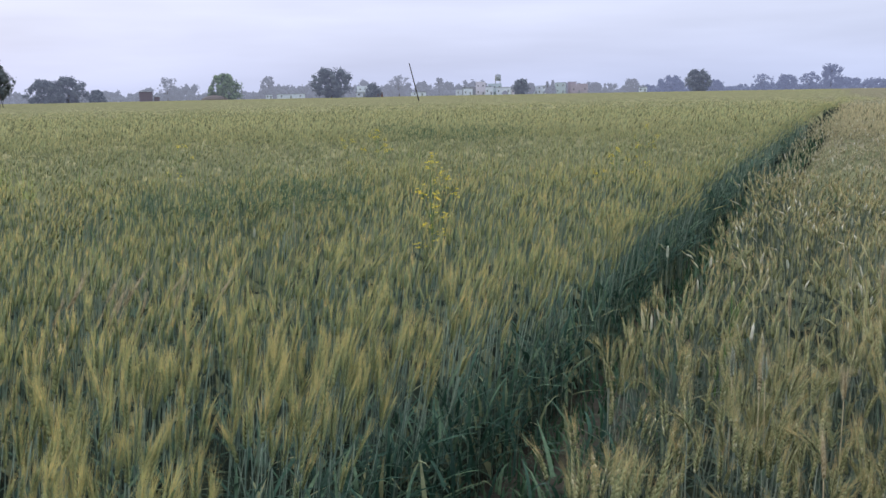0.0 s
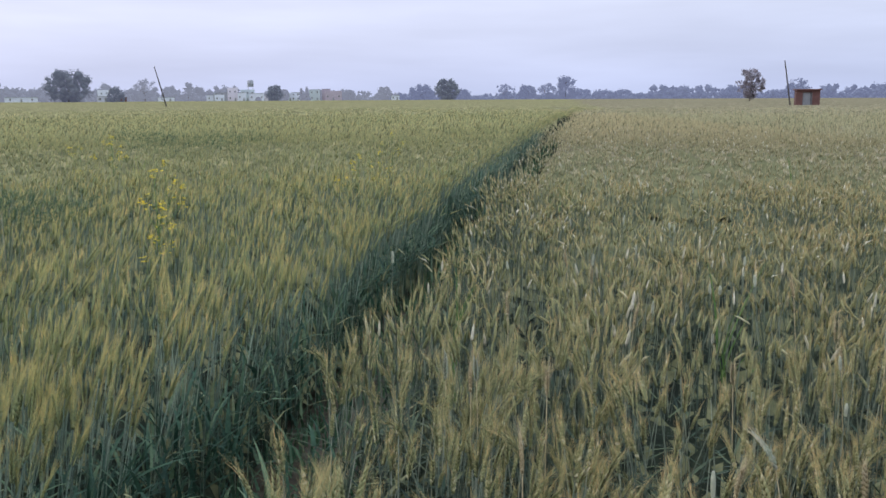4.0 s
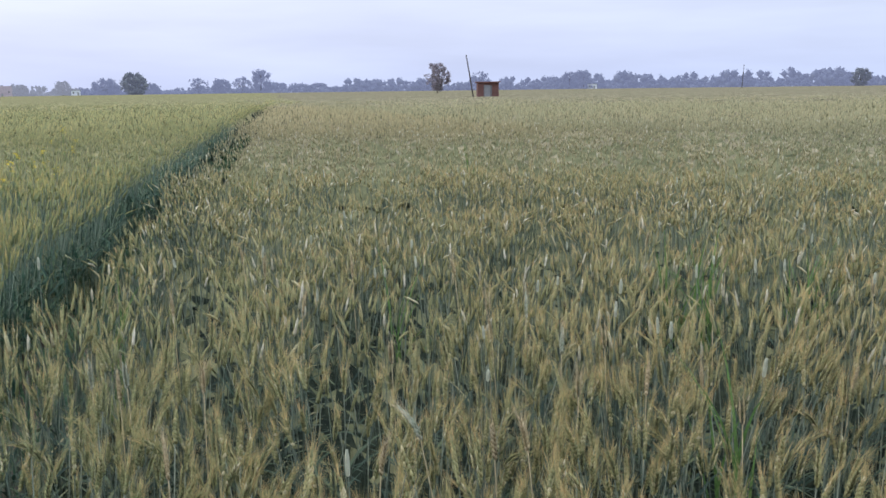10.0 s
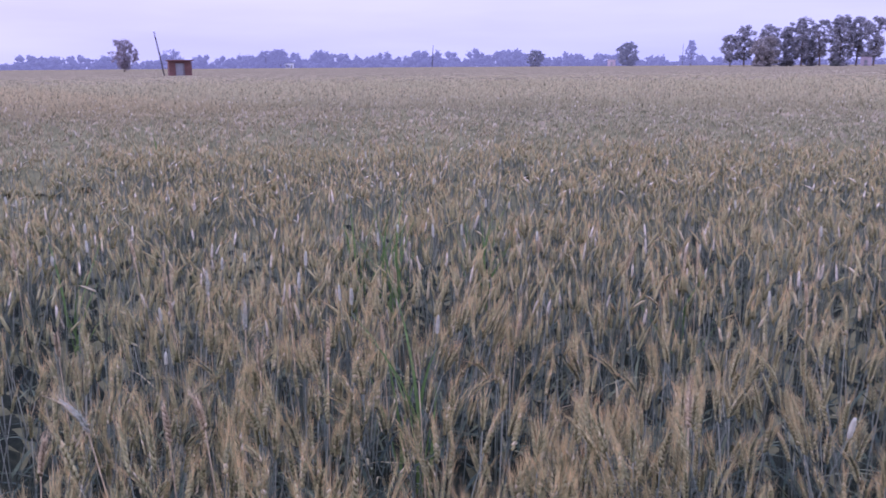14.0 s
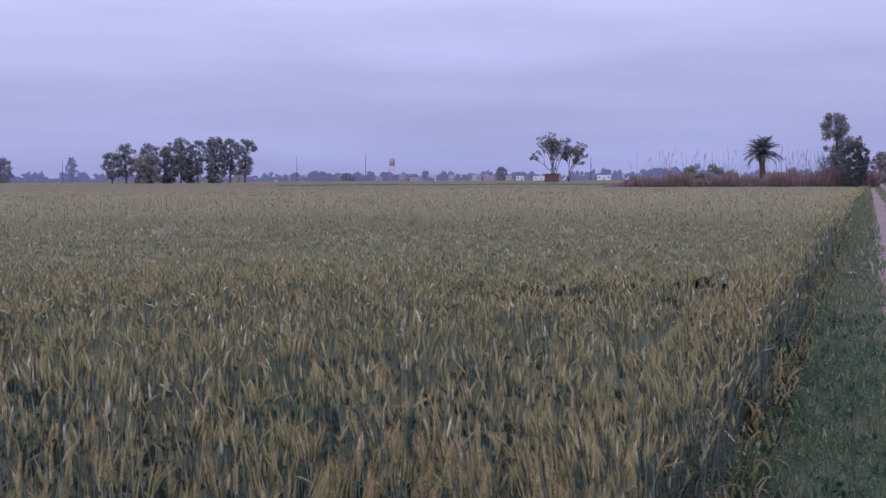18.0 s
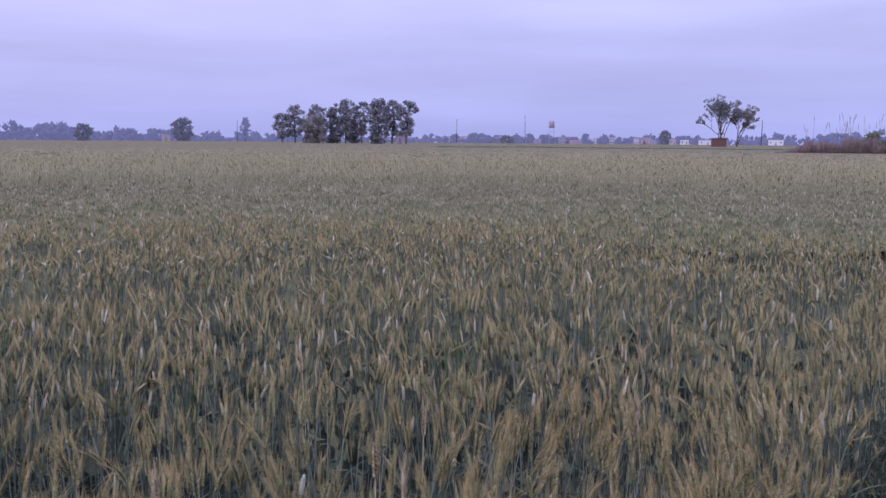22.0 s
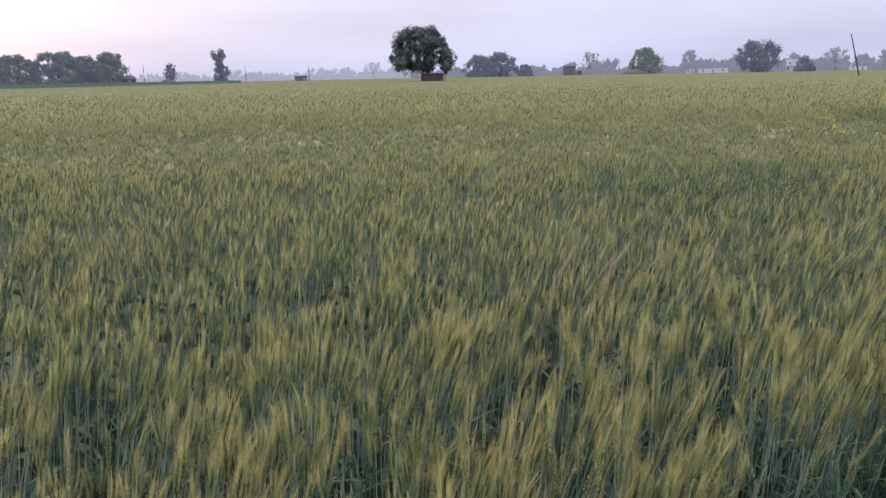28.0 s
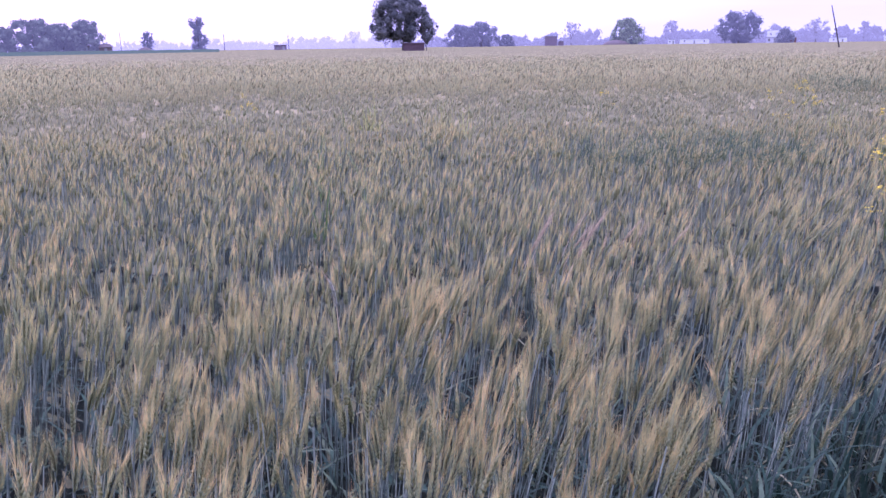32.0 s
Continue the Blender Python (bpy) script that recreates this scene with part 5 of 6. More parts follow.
house(-64.75, 420, 3.6, 2.9, M_PINK, "small pale pink hut before the woods", 3.0, "flat", 1, windows=1)
house(-99.05, 278, 4.4, 2.5, M_BRICK, "small red brick hut under a half-bare tree", 3.0, "flat", 1, windows=0, door=False, name="brick_hut")
house(-79.2, 330, 3.4, 3.2, M_PINK, "small pale hut behind gum trees", 3.0, "pitched", 1, windows=1)
house(-102.3, 600, 9, 3.6, M_WHITE, "white building behind the reed thicket", 6.0, "flat", 1, windows=3)
house(-97.0, 560, 5.0, 3.0, M_WHITE, "small white house before the far village", 5.0, "flat", 1, windows=2)
house(-96.3, 560, 4.0, 3.2, M_PINK, "small pale pink house before the far village", 4.0, "flat", 1, windows=2)
house(-98.2, 700, 9.0, 3.6, M_WHITE, "low white shed before the far village", 5.0, "flat", 1, windows=2)

rv = np.random.default_rng(31)
for k in range(64):
    b = -82.0 - 15.6 * (k + rv.uniform(-0.45, 0.45)) / 63
    two = rv.random() < 0.3
    kind = rv.integers(0, 4)
    # Wall tones here include the painted haze.
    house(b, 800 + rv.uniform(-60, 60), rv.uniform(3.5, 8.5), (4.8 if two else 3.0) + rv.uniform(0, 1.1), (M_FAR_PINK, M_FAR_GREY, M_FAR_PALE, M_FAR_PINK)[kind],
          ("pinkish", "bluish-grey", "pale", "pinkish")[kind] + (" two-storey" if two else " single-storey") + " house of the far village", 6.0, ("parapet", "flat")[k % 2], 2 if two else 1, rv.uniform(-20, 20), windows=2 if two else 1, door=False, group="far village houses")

for k in range(40):
    tree(("bush", "round", "bush")[k % 3], -81.8 - 16.2 * (k + rv.uniform(0, 1)) / 40, rv.uniform(690, 840), rv.uniform(3.0, 8.5), rv.uniform(5, 13), HAZY, "hazy tree among the far village houses", 0.0018, group="village trees")


def water_tower(bearing, dist, h, w, legs, mat, label):
    root = thing("water_tower", facing(bearing, dist), label, "water tower")
    zt = h * 0.68
    if legs:
        for sx in (-1, 1):
            for sy in (-1, 1):
                v, q = tube([(sx * w * 0.42, sy * w * 0.42, -0.1), (sx * w * 0.40, sy * w * 0.40, zt)], [w * 0.06, w * 0.055], 6)
                part_raw("leg", v, tris(q), mat, root)
        for z in (zt * 0.4, zt * 0.75):
            part("brace", box(-w * 0.42, w * 0.42, -w * 0.42, -w * 0.36, z, z + w * 0.05), mat, root)
            part("brace", box(-w * 0.42, w * 0.42, w * 0.36, w * 0.42, z, z + w * 0.05), mat, root)
    else:
        v, q = tube([(0, 0, -0.1), (0, 0, zt)], [w * 0.30, w * 0.26], 12)
        part_raw("shaft", v, tris(q), mat, root, smooth=True)
    v, q = tube([(0, 0, zt), (0, 0, zt + 0.1), (0, 0, h * 0.97), (0, 0, h)], [w * 0.36, w * 0.5, w * 0.5, w * 0.34], 16)
    part_raw("tank", v, tris(q), mat, root)
    v, q = tube([(0, 0, h), (0, 0, h + 0.25)], [w * 0.12, w * 0.1], 8)
    part_raw("hatch", v, tris(q), M_CONC, root)


water_tower(-4.10, 640, 14.4, 4.2, True, M_CONC, "pale concrete water tower above the village")
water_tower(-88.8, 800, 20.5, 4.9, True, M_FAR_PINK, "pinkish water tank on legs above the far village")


def mound(bearing, dist, w, h, label, mat, name="straw_mound", ridge=0.0):
    rr = np.random.default_rng(int(dist * 7))
    a = np.linspace(0, 2 * math.pi, 40, endpoint=False)
    v, f = [], []
    rings = 9
    for i in range(rings):
        t = i / (rings - 1)
        for th in a:
            r = (1 - t ** 2.2) * (1 + rr.normal(0, 0.02)) + 0.02
            v.append((math.cos(th) * (w / 2 * r + ridge * (1 if math.cos(th) > 0 else -1) * 0.5 * t), math.sin(th) * w / 2.6 * r, h * (t ** 0.85) - (0.1 if i == 0 else 0)))
    n = len(a)
    for i in range(rings - 1):
        for k in range(n):
            f.append((i * n + k, i * n + (k + 1) % n, (i + 1) * n + (k + 1) % n, (i + 1) * n + k))
    root = thing(name, facing(bearing, dist), label, "mound")
    part_raw("heap", v, f, mat, root, smooth=True)


def fodder_field():
    """A darker green field beyond the wheat, a little raised."""
    rr = np.random.default_rng(17)
    bs, ts = np.linspace(38.2, 60, 90), np.linspace(0, 1, 12)
    B, T = np.meshgrid(bs, ts)
    R = (235 + 55 * np.clip((50 - B) / 12, 0, 1)) * (1 - T) + 346 * T
    X, Y = -np.sin(np.radians(B)) * R, np.cos(np.radians(B)) * R
    Z = np.where(T == 0, 0.1, 0.50 + 0.35 * T) + rr.normal(0, 0.05, B.shape)
    n = len(bs)
    i, j = np.meshgrid(np.arange(n - 1), np.arange(len(ts) - 1))
    a = (j * n + i).ravel()
    f = np.stack([a, a + 1, a + n + 1, a + n], -1)
    ob = new("fodder_field", raw_mesh("fodder_field", np.stack([X, Y, Z], -1).reshape(-1, 3), f, [M_FODDER]))
    tagged(ob, "dark green fodder crop in a field beyond the wheat", "field", kind="stuff")


fodder_field()


def field_bund():
    """A low grassy bank across the far end of the crop."""
    rr = np.random.default_rng(23)
    bs = np.radians(np.linspace(-81.5, -104.5, 160))
    prof = ((-0.7, 0.05), (-0.3, 0.26), (0.1, 0.33), (0.6, 0.05))
    R = 182 + 6 * np.sin(bs * 40)
    rows = [np.stack([-np.sin(bs) * (R + d), np.cos(bs) * (R + d), z * rr.uniform(0.75, 1.2, len(bs))], -1) for d, z in prof]
    v = np.stack(rows, 1).reshape(-1, 3)
    i, j = np.meshgrid(np.arange(len(bs) - 1), np.arange(3))
    a = (i * 4 + j).ravel()
    ob = new("field_bund", raw_mesh("field_bund", v, np.stack([a, a + 1, a + 5, a + 4], -1), [M_FODDER]))
    tagged(ob, "low dark grassy bank across the end of the wheat", "bank", kind="structure")


field_bund()
mound(13.6, 455, 12.5, 2.6, "dark straw mound beside a willow-like tree", M_THATCH)
mound(42.5, 347, 5.6, 2.0, "low straw mound under a small tree", M_THATCH)
tree("bush", -86.0, 420, 3.8, 7.5, DARK, "low dark leafy bush before the far village", name="bush")


# stacked bricks under a weathered cover, beside the track
def brick_stack():
    root = thing("brick_stack", facing(-121.15, 122, 0, -12), "long reddish-brown stack of bricks with a sloping top", "stack")
    rows, w, d = 26, 10.4, 5.0
    for i in range(rows):
        z = i * 0.175
        s = 1.0 if i < 15 else 1.0 - 0.24 * ((i - 15) / (rows - 15)) ** 1.5
        j = 0.02 * math.sin(i * 2.7)
        part("course", box(-w / 2 * s - j, w / 2 * s - j, (1 - s) * d * 0.8, d - (1 - s) * d * 0.8, z, z + 0.165, 0.02), M_BRICK_S, root)


brick_stack()


# date palm over the reeds
def palm():
    root = thing("date_palm", facing(-111.79, 147), "date palm with a rough trunk and drooping grey-green fronds", "palm")
    rr = np.random.default_rng(3)
    zs = np.linspace(-0.1, 4.8, 14)
    v, q = tube([(0.06 * math.sin(z), 0, z) for z in zs], [0.42 + 0.05 * (i % 2) + (0.14 if i > 10 else 0) for i in range(14)], 10)
    part_raw("trunk", v, tris(q), M_BARK, root)
    b = Bag()
    pts, tilt, p = [np.zeros(3)], 0.35, np.zeros(3)
    for i in range(9):
        tilt += 0.19
        p = p + np.array((math.sin(tilt), 0, math.cos(tilt))) * 0.34
        pts.append(p)
    for i in range(1, 10):
        for s in (-1, 1):
            for k in range(3):
                c = pts[i] + (pts[i] - pts[i - 1]) * (k / 3 - 0.5)
                ln = 0.62 * math.sin(math.pi * (i + 1.2) / 12) + 0.12
                tip = c + np.array((0.30, s * 0.75, -0.28)) * ln
                e = (pts[i] - pts[i - 1]) * 0.19
                b.add([c - e, c + e, tip], [(0, 1, 2)], 0)
    v, f = strip(pts, [0.07] * 9 + [0.02], np.array((0, 1, 0)))
    b.add(v, f, 0)
    v, f, m = b.arrays()
    me = raw_mesh("frond", v, f, [M_FOL])
    for i in range(44):
        ob = new("frond", me)
        ob.parent = root
        up = i / 44
        ob.matrix_local = pose(0, 0, 4.75 + 0.2 * up, 0, (40 - 95 * up) + rr.normal(0, 8), i * 137.5) @ Matrix.Scale(rr.uniform(1.0, 1.25), 4)


palm()


# reeds in front of the palm
def reeds():
    rr = np.random.default_rng(12)
    n = 40000
    b = rr.uniform(-118.2, -102.3, n)
    d = 134 + (b + 110) * -0.6 + rr.uniform(0, 9, n)
    rise = np.clip((-102.3 - b) / 2.5, 0.25, 1) * (1 + 0.18 * np.sin(b * 2.1) + 0.12 * np.sin(b * 5.3))
    x, y = -np.sin(np.radians(b)) * d, np.cos(np.radians(b)) * d
    h = (1.5 + 0.5 * np.clip((-112 - b) / 3, 0, 1)) * rise * rr.uniform(0.35, 1.2, n) * (1 + 0.25 * np.sin(b * 17) * np.sin(b * 7.3))
    a, wd = rr.uniform(0, 2 * math.pi, n), rr.uniform(0.009, 0.022, n)
    lx, ly = rr.normal(0, 0.15, n) * h, rr.normal(0, 0.15, n) * h
    p0 = np.stack([x - np.cos(a) * wd, y - np.sin(a) * wd, 0 * x], -1)
    p1 = np.stack([x + np.cos(a) * wd, y + np.sin(a) * wd, 0 * x], -1)
    p2 = np.stack([x + lx * 0.3, y + ly * 0.3, h * 0.65], -1) + np.stack([np.cos(a) * wd, np.sin(a) * wd, 0 * x], -1)
    p3 = np.stack([x + lx, y + ly, h], -1)
    v = np.stack([p0, p1, p2, p3], 1).reshape(-1, 3)
    ob = new("reed_thicket", raw_mesh("reed_thicket", v, np.arange(4 * n).reshape(-1, 4), [M_REED]))
    tagged(ob, "reddish-brown thicket of dry reeds along the field's end", "reeds", kind="stuff")
    # tall flowering canes
    vs, fs, o = [], [], 0
    for k in range(150):
        bb = rr.uniform(-117.5, -104)
        if rr.random() < 0.5:
            bb = rr.choice((-106.3, -108.2, -109.6, -112.9, -113.5, -114.2, -114.8, -115.2)) + rr.normal(0, 0.35)
        dd = 138 + (bb + 110) * -0.6 + rr.uniform(0, 5)
        x0, y0 = polar(bb, dd)
        hh = rr.uniform(3.0, 5.8)
        l = rr.normal(0, 0.25, 2)
        v1, q1 = tube([(x0, y0, 0), (x0 + l[0] * 0.4, y0 + l[1] * 0.4, hh * 0.7), (x0 + l[0], y0 + l[1], hh)], [0.018, 0.014, 0.008], 3)
        v2, q2 = tube([(x0 + l[0] * 0.75, y0 + l[1] * 0.75, hh * 0.82), (x0 + l[0], y0 + l[1], hh * 0.93), (x0 + l[0] * 1.3, y0 + l[1] * 1.3, hh * 1.04)], [0.012, 0.026, 0.006], 5)
        for v, q in ((v1, q1), (v2, q2)):
            vs.append(v)
            fs += [tuple(i + o for i in t) for t in tris(q)]
            o += len(v)
    ob = new("reed_plumes", raw_mesh("reed_plumes", np.vstack(vs), fs, [M_PLUME]))
    tagged(ob, "tall pale flowering canes rising from the reeds", "reeds", kind="stuff")
    v, f = leaf_cloud([(x_, y_, rr.uniform(1.0, 2.9), rr.uniform(0.5, 0.95)) for x_, y_ in (polar(-107.4 - 0.17 * i, 140) for i in range(14))], 0.22, rr, 3000)
    part_raw("crown", v, f, M_FOL_G, thing("shrub", pose(0, 0, 0), "low green shrub among dry reeds", "shrub"))


reeds()


# ---- verge, track, and the plants at the crop's edge ----
def along(s, e):
    """World place s metres along the field's edge and e metres into the field."""
    x = s * E_U[0] + e * E_N[0]
    y = EDGE_B + s * E_U[1] + e * E_N[1]
    return x, y


def strip_sheet(name, s_list, e_list, zf, mat, label, category):
    S, E = np.meshgrid(s_list, e_list)
    X, Y = along(S, E)
    v = np.stack([X, Y, zf(S, E)], -1).reshape(-1, 3)
    n = len(s_list)
    i, j = np.meshgrid(np.arange(n - 1), np.arange(len(e_list) - 1))
    a = (j * n + i).ravel()
    f = np.stack([a, a + 1, a + n + 1, a + n], -1)
    ob = new(name, raw_mesh(name, v, f, [mat], None, True))
    return tagged(ob, label, category, kind="structure")


S_LIST = np.concatenate([-np.geomspace(30, 6.2, 12), np.arange(-6, 14, 0.12), np.geomspace(14, 330, 60)])
rough = np.random.default_rng(4)
TRACK_E = -0.94


def rut_z(S, E):
    d = TRACK_E - E
    wob = 0.08 * np.sin(S * 0.35) + 0.05 * np.sin(S * 0.9 + 1)
    z = 0.050 - 0.055 * np.exp(-((d - 0.42 - wob) / 0.24) ** 2) - 0.055 * np.exp(-((d - 1.62 - wob) / 0.26) ** 2) + 0.025 * np.exp(-((d - 1.0 - wob) / 0.18) ** 2)
    lumps = 0.0011 * rough.normal(size=S.shape)
    return z + lumps * np.clip(1.3 - np.abs(S) / 10, 0, 1)


def edge_wob(S):
    return 0.07 * np.sin(S * 1.7) + 0.05 * np.sin(S * 4.1 + 1) + 0.045 * np.sin(S * 9.3)


strip_sheet("road", S_LIST, np.linspace(-3.2, -0.90, 34), rut_z, M_DIRT, "pale pinkish sandy farm track with two wheel ruts", "track")
strip_sheet("verge", S_LIST, np.linspace(-1.0, 0.25, 14), lambda S, E: 0.05 + 0.016 * np.sin(S * 3 + E * 7) + 0.014 * np.sin(S * 7.7 + 2 * np.sin(E * 9)) - 0.05 * (1 - np.clip((E + 1.0) / 0.06, 0, 1)), M_TURF, "grassy verge between wheat and track", "verge")
strip_sheet("verge_far_side", S_LIST, np.linspace(-6.0, -3.1, 12), lambda S, E: 0.06 + 0.02 * np.sin(S * 2 + E * 3) - 0.06 * np.clip((E + 3.2) / 0.1, 0, 1), M_TURF, "grassy bank on the far side of the track", "verge")
# bare soil under the crops near the standing place
strip_sheet("soil", np.concatenate([np.arange(-14, 24, 0.3), np.geomspace(24, 110, 30)]), np.concatenate([np.arange(0.2, 12, 0.25), np.geomspace(12, 120, 30)]),
            lambda S, E: 0.022 + 0.018 * np.sin(S * 9 + E * 3) * np.sin(E * 8), M_SOIL, "dark moist soil under the wheat", "soil")


def blades(x, y, z, length, width, rr, lean=0.5, segs=2):
    """Curved grass blades: corners and quads."""
    n = len(x)
    a = rr.uniform(0, 2 * math.pi, n)
    tilt = np.abs(rr.normal(0.25, 0.3, n))
    bend = rr.uniform(0.1, 1.0, n) * lean * 2
    d = np.stack([np.cos(a), np.sin(a), 0 * a], -1)
    side = np.stack([-np.sin(a), np.cos(a), 0 * a], -1)
    p = np.stack([x, y, z], -1)
    rings = []
    for i in range(segs + 1):
        w = width * (1 - (i / segs) ** 1.6) * 0.5 + 0.0003
        rings.append((p - side * w[:, None], p + side * w[:, None]))
        step = (length / segs)[:, None]
        p = p + (d * np.sin(tilt)[:, None] + np.array((0, 0, 1.0)) * np.cos(tilt)[:, None]) * step
        tilt = tilt + bend / segs
    v = np.stack([q for pair in rings for q in pair], 1)
    k = 2 * (segs + 1)
    f = np.concatenate([np.arange(n)[:, None] * k + np.array((2 * i, 2 * i + 1, 2 * i + 3, 2 * i + 2)) for i in range(segs)])
    return v.reshape(-1, 3), f


def stuff(name, pieces, mats, label, category):
    vs, fs, ms, o = [], [], [], 0
    for v, f, m in pieces:
        vs.append(v)
        fs.append(f + o)
        ms.append(np.full(len(f), m))
        o += len(v)
    ob = new(name, raw_mesh(name, np.vstack(vs), np.vstack(fs), mats, np.concatenate(ms)))
    return tagged(ob, label, category, kind="stuff")


def grass():
    rr = np.random.default_rng(41)
    out = []
    for s0, s1, dens, ln, wd in ((-9, 0.8, 700, 0.06, 0.008), (0.8, 7, 1500, 0.066, 0.0085), (7, 16, 420, 0.07, 0.018), (16, 60, 90, 0.12, 0.045), (60, 150, 24, 0.22, 0.1)):
        n = int((s1 - s0) * 1.2 * dens)
        s, e = rr.uniform(s0, s1, n), rr.uniform(-1.04, 0.16, n)
        ok = e > TRACK_E - 0.02 + edge_wob(s) - np.abs(rr.normal(0, 0.05, n))
        s, e = s[ok], e[ok]
        x, y = along(s, e)
        tuftv = 0.55 + 1.0 * np.clip(np.sin(s * 6 + 2 * np.sin(e * 9)) * np.sin(e * 8 + s * 2) + 0.2, 0, 1) + 0.5 * np.exp(-((e - 0.05) / 0.12) ** 2)
        v, f = blades(x, y, np.full(len(x), 0.06), ln * tuftv * rr.uniform(0.5, 1.5, len(x)), np.full(len(x), wd), rr, 0.9, 2)
        out.append((v, f, 0))
    # broad little leaves of ground weeds
    n = 14000
    s, e = rr.uniform(0.9, 9, n), rr.uniform(-0.95, 0.1, n)
    ok = (np.sin(s * 2.3 + 2 * np.sin(e * 5)) + np.sin(s * 5.1 + e * 6) > -0.5) & (e > TRACK_E - 0.02 + edge_wob(s))
    s, e = s[ok], e[ok]
    n = len(s)
    x, y = along(s, e)
    v, f = blades(x, y, rr.uniform(0.07, 0.125, n), rr.uniform(0.012, 0.03, n), rr.uniform(0.010, 0.018, n), rr, 2.6, 2)
    out.append((v, f, 1))
    # flat rosettes of broader weeds
    n = 420
    s, e = np.repeat(rr.uniform(0.9, 12, n), 8), np.repeat(rr.uniform(-0.9, 0.0, n), 8)
    x, y = along(s, e)
    v, f = blades(x + rr.normal(0, 0.012, 8 * n), y + rr.normal(0, 0.012, 8 * n), np.full(8 * n, 0.06), rr.uniform(0.04, 0.10, 8 * n), rr.uniform(0.010, 0.020, 8 * n), rr, 1.7, 3)
    out.append((v, f, 2))
    # crown of the track between its ruts, and the far bank
    for s0, s1, dens, ln, wd in ((2, 14, 900, 0.06, 0.006), (14, 60, 160, 0.10, 0.03), (60, 150, 50, 0.16, 0.07)):
        n = int((s1 - s0) * 0.5 * dens)
        s = rr.uniform(s0, s1, n)
        e = TRACK_E - 1.0 - (0.08 * np.sin(s * 0.35) + 0.05 * np.sin(s * 0.9 + 1)) + rr.normal(0, 0.15, n)
        x, y = along(s, e)
        v, f = blades(x, y, np.full(n, 0.03), ln * rr.uniform(0.4, 1.4, n), np.full(n, wd), rr, 0.9, 2)
        out.append((v, f, 0))
    for s0, s1, dens, ln, wd in ((6, 40, 120, 0.16, 0.025), (40, 130, 26, 0.45, 0.06)):
        n = int((s1 - s0) * 2.8 * dens)
        s, e = rr.uniform(s0, s1, n), rr.uniform(-6.0, -3.2, n)
        x, y = along(s, e)
        v, f = blades(x, y, np.full(n, 0.05), ln * rr.uniform(0.4, 1.5, n) * (1 + 1.5 * (e < -4.3)), np.full(n, wd), rr, 0.8, 2)
        out.append((v, f, 0))
    stuff("verge_grass", out, [M_GRASS, M_CLOVER, M_WEED_D], "short green grass and small weeds on the verge", "grass")


grass()


def furrow_weeds():
    rr = np.random.default_rng(43)
    out = []
    for r0, r1, dens, ln, wd in ((1.2, 9, 460, 0.15, 0.013), (9, 22, 160, 0.18, 0.02), (22, 50, 40, 0.16, 0.04)):
        n = int((r1 - r0) * 0.62 * dens)
        yy = rr.uniform(r0, r1, n)
        nn = rr.uniform(-1.10, -0.64, n)
        xx = nn / 0.912 + 0.45 * yy + 0.028 * np.clip(yy - 11, 0, 50)
        ok = edge_dist(xx, yy) > 0.0
        xx, yy = xx[ok], yy[ok]
        v, f = blades(xx, yy, rr.uniform(0.0, 0.10, len(xx)), ln * rr.uniform(0.5, 1.2, len(xx)), np.full(len(xx), wd), rr, 1.3, 3)
        out.append((v, f, 0))
    # broad leaves hanging out of the crop's edge on both sides of the furrow
    n = 2400
    yy = 1.4 + 12 * rr.uniform(0, 1, n) ** 1.7
    left = rr.random(n) < 0.8
    nn = np.where(left, -1.16, -0.66) + rr.normal(0, 0.05, n)
    xx = nn / 0.912 + 0.45 * yy + 0.028 * np.clip(yy - 11, 0, 50)
    ok = edge_dist(xx, yy) > 0.0
    xx, yy = xx[ok], yy[ok]
    v, f = blades(xx, yy, rr.uniform(0.06, 0.5, len(xx)), rr.uniform(0.10, 0.22, len(xx)), rr.uniform(0.010, 0.016, len(xx)), rr, 0.95, 4)
    out.append((v, f, 1))
    stuff("furrow_weeds", out, [M_WEED_D, M_LEAF_G], "dark green weeds and leaves filling the furrow between crops", "weeds")


furrow_weeds()


def litter():
    rr = np.random.default_rng(61)
    n = 3500
    s = rr.uniform(1.5, 16, n)
    e = TRACK_E - np.abs(rr.normal(0, 0.22, n)) + 0.05
    x, y = along(s, e)
    a, ln, w = rr.uniform(0, math.pi, n), rr.uniform(0.015, 0.07, n), rr.uniform(0.0012, 0.003, n)
    z = rut_z(s, e) + 0.006
    d, q = np.stack([np.cos(a) * ln, np.sin(a) * ln, rr.normal(0, 0.004, n)], -1), np.stack([-np.sin(a) * w, np.cos(a) * w, 0 * a], -1)
    p = np.stack([x, y, z], -1)
    v = np.stack([p - d - q, p + d - q, p + d + q, p - d + q], 1).reshape(-1, 3)
    stuff("straw_litter", [(v, np.arange(4 * n).reshape(-1, 4), 0)], [M_STRAW], "scattered dry straw bits on the sandy track", "litter")


litter()


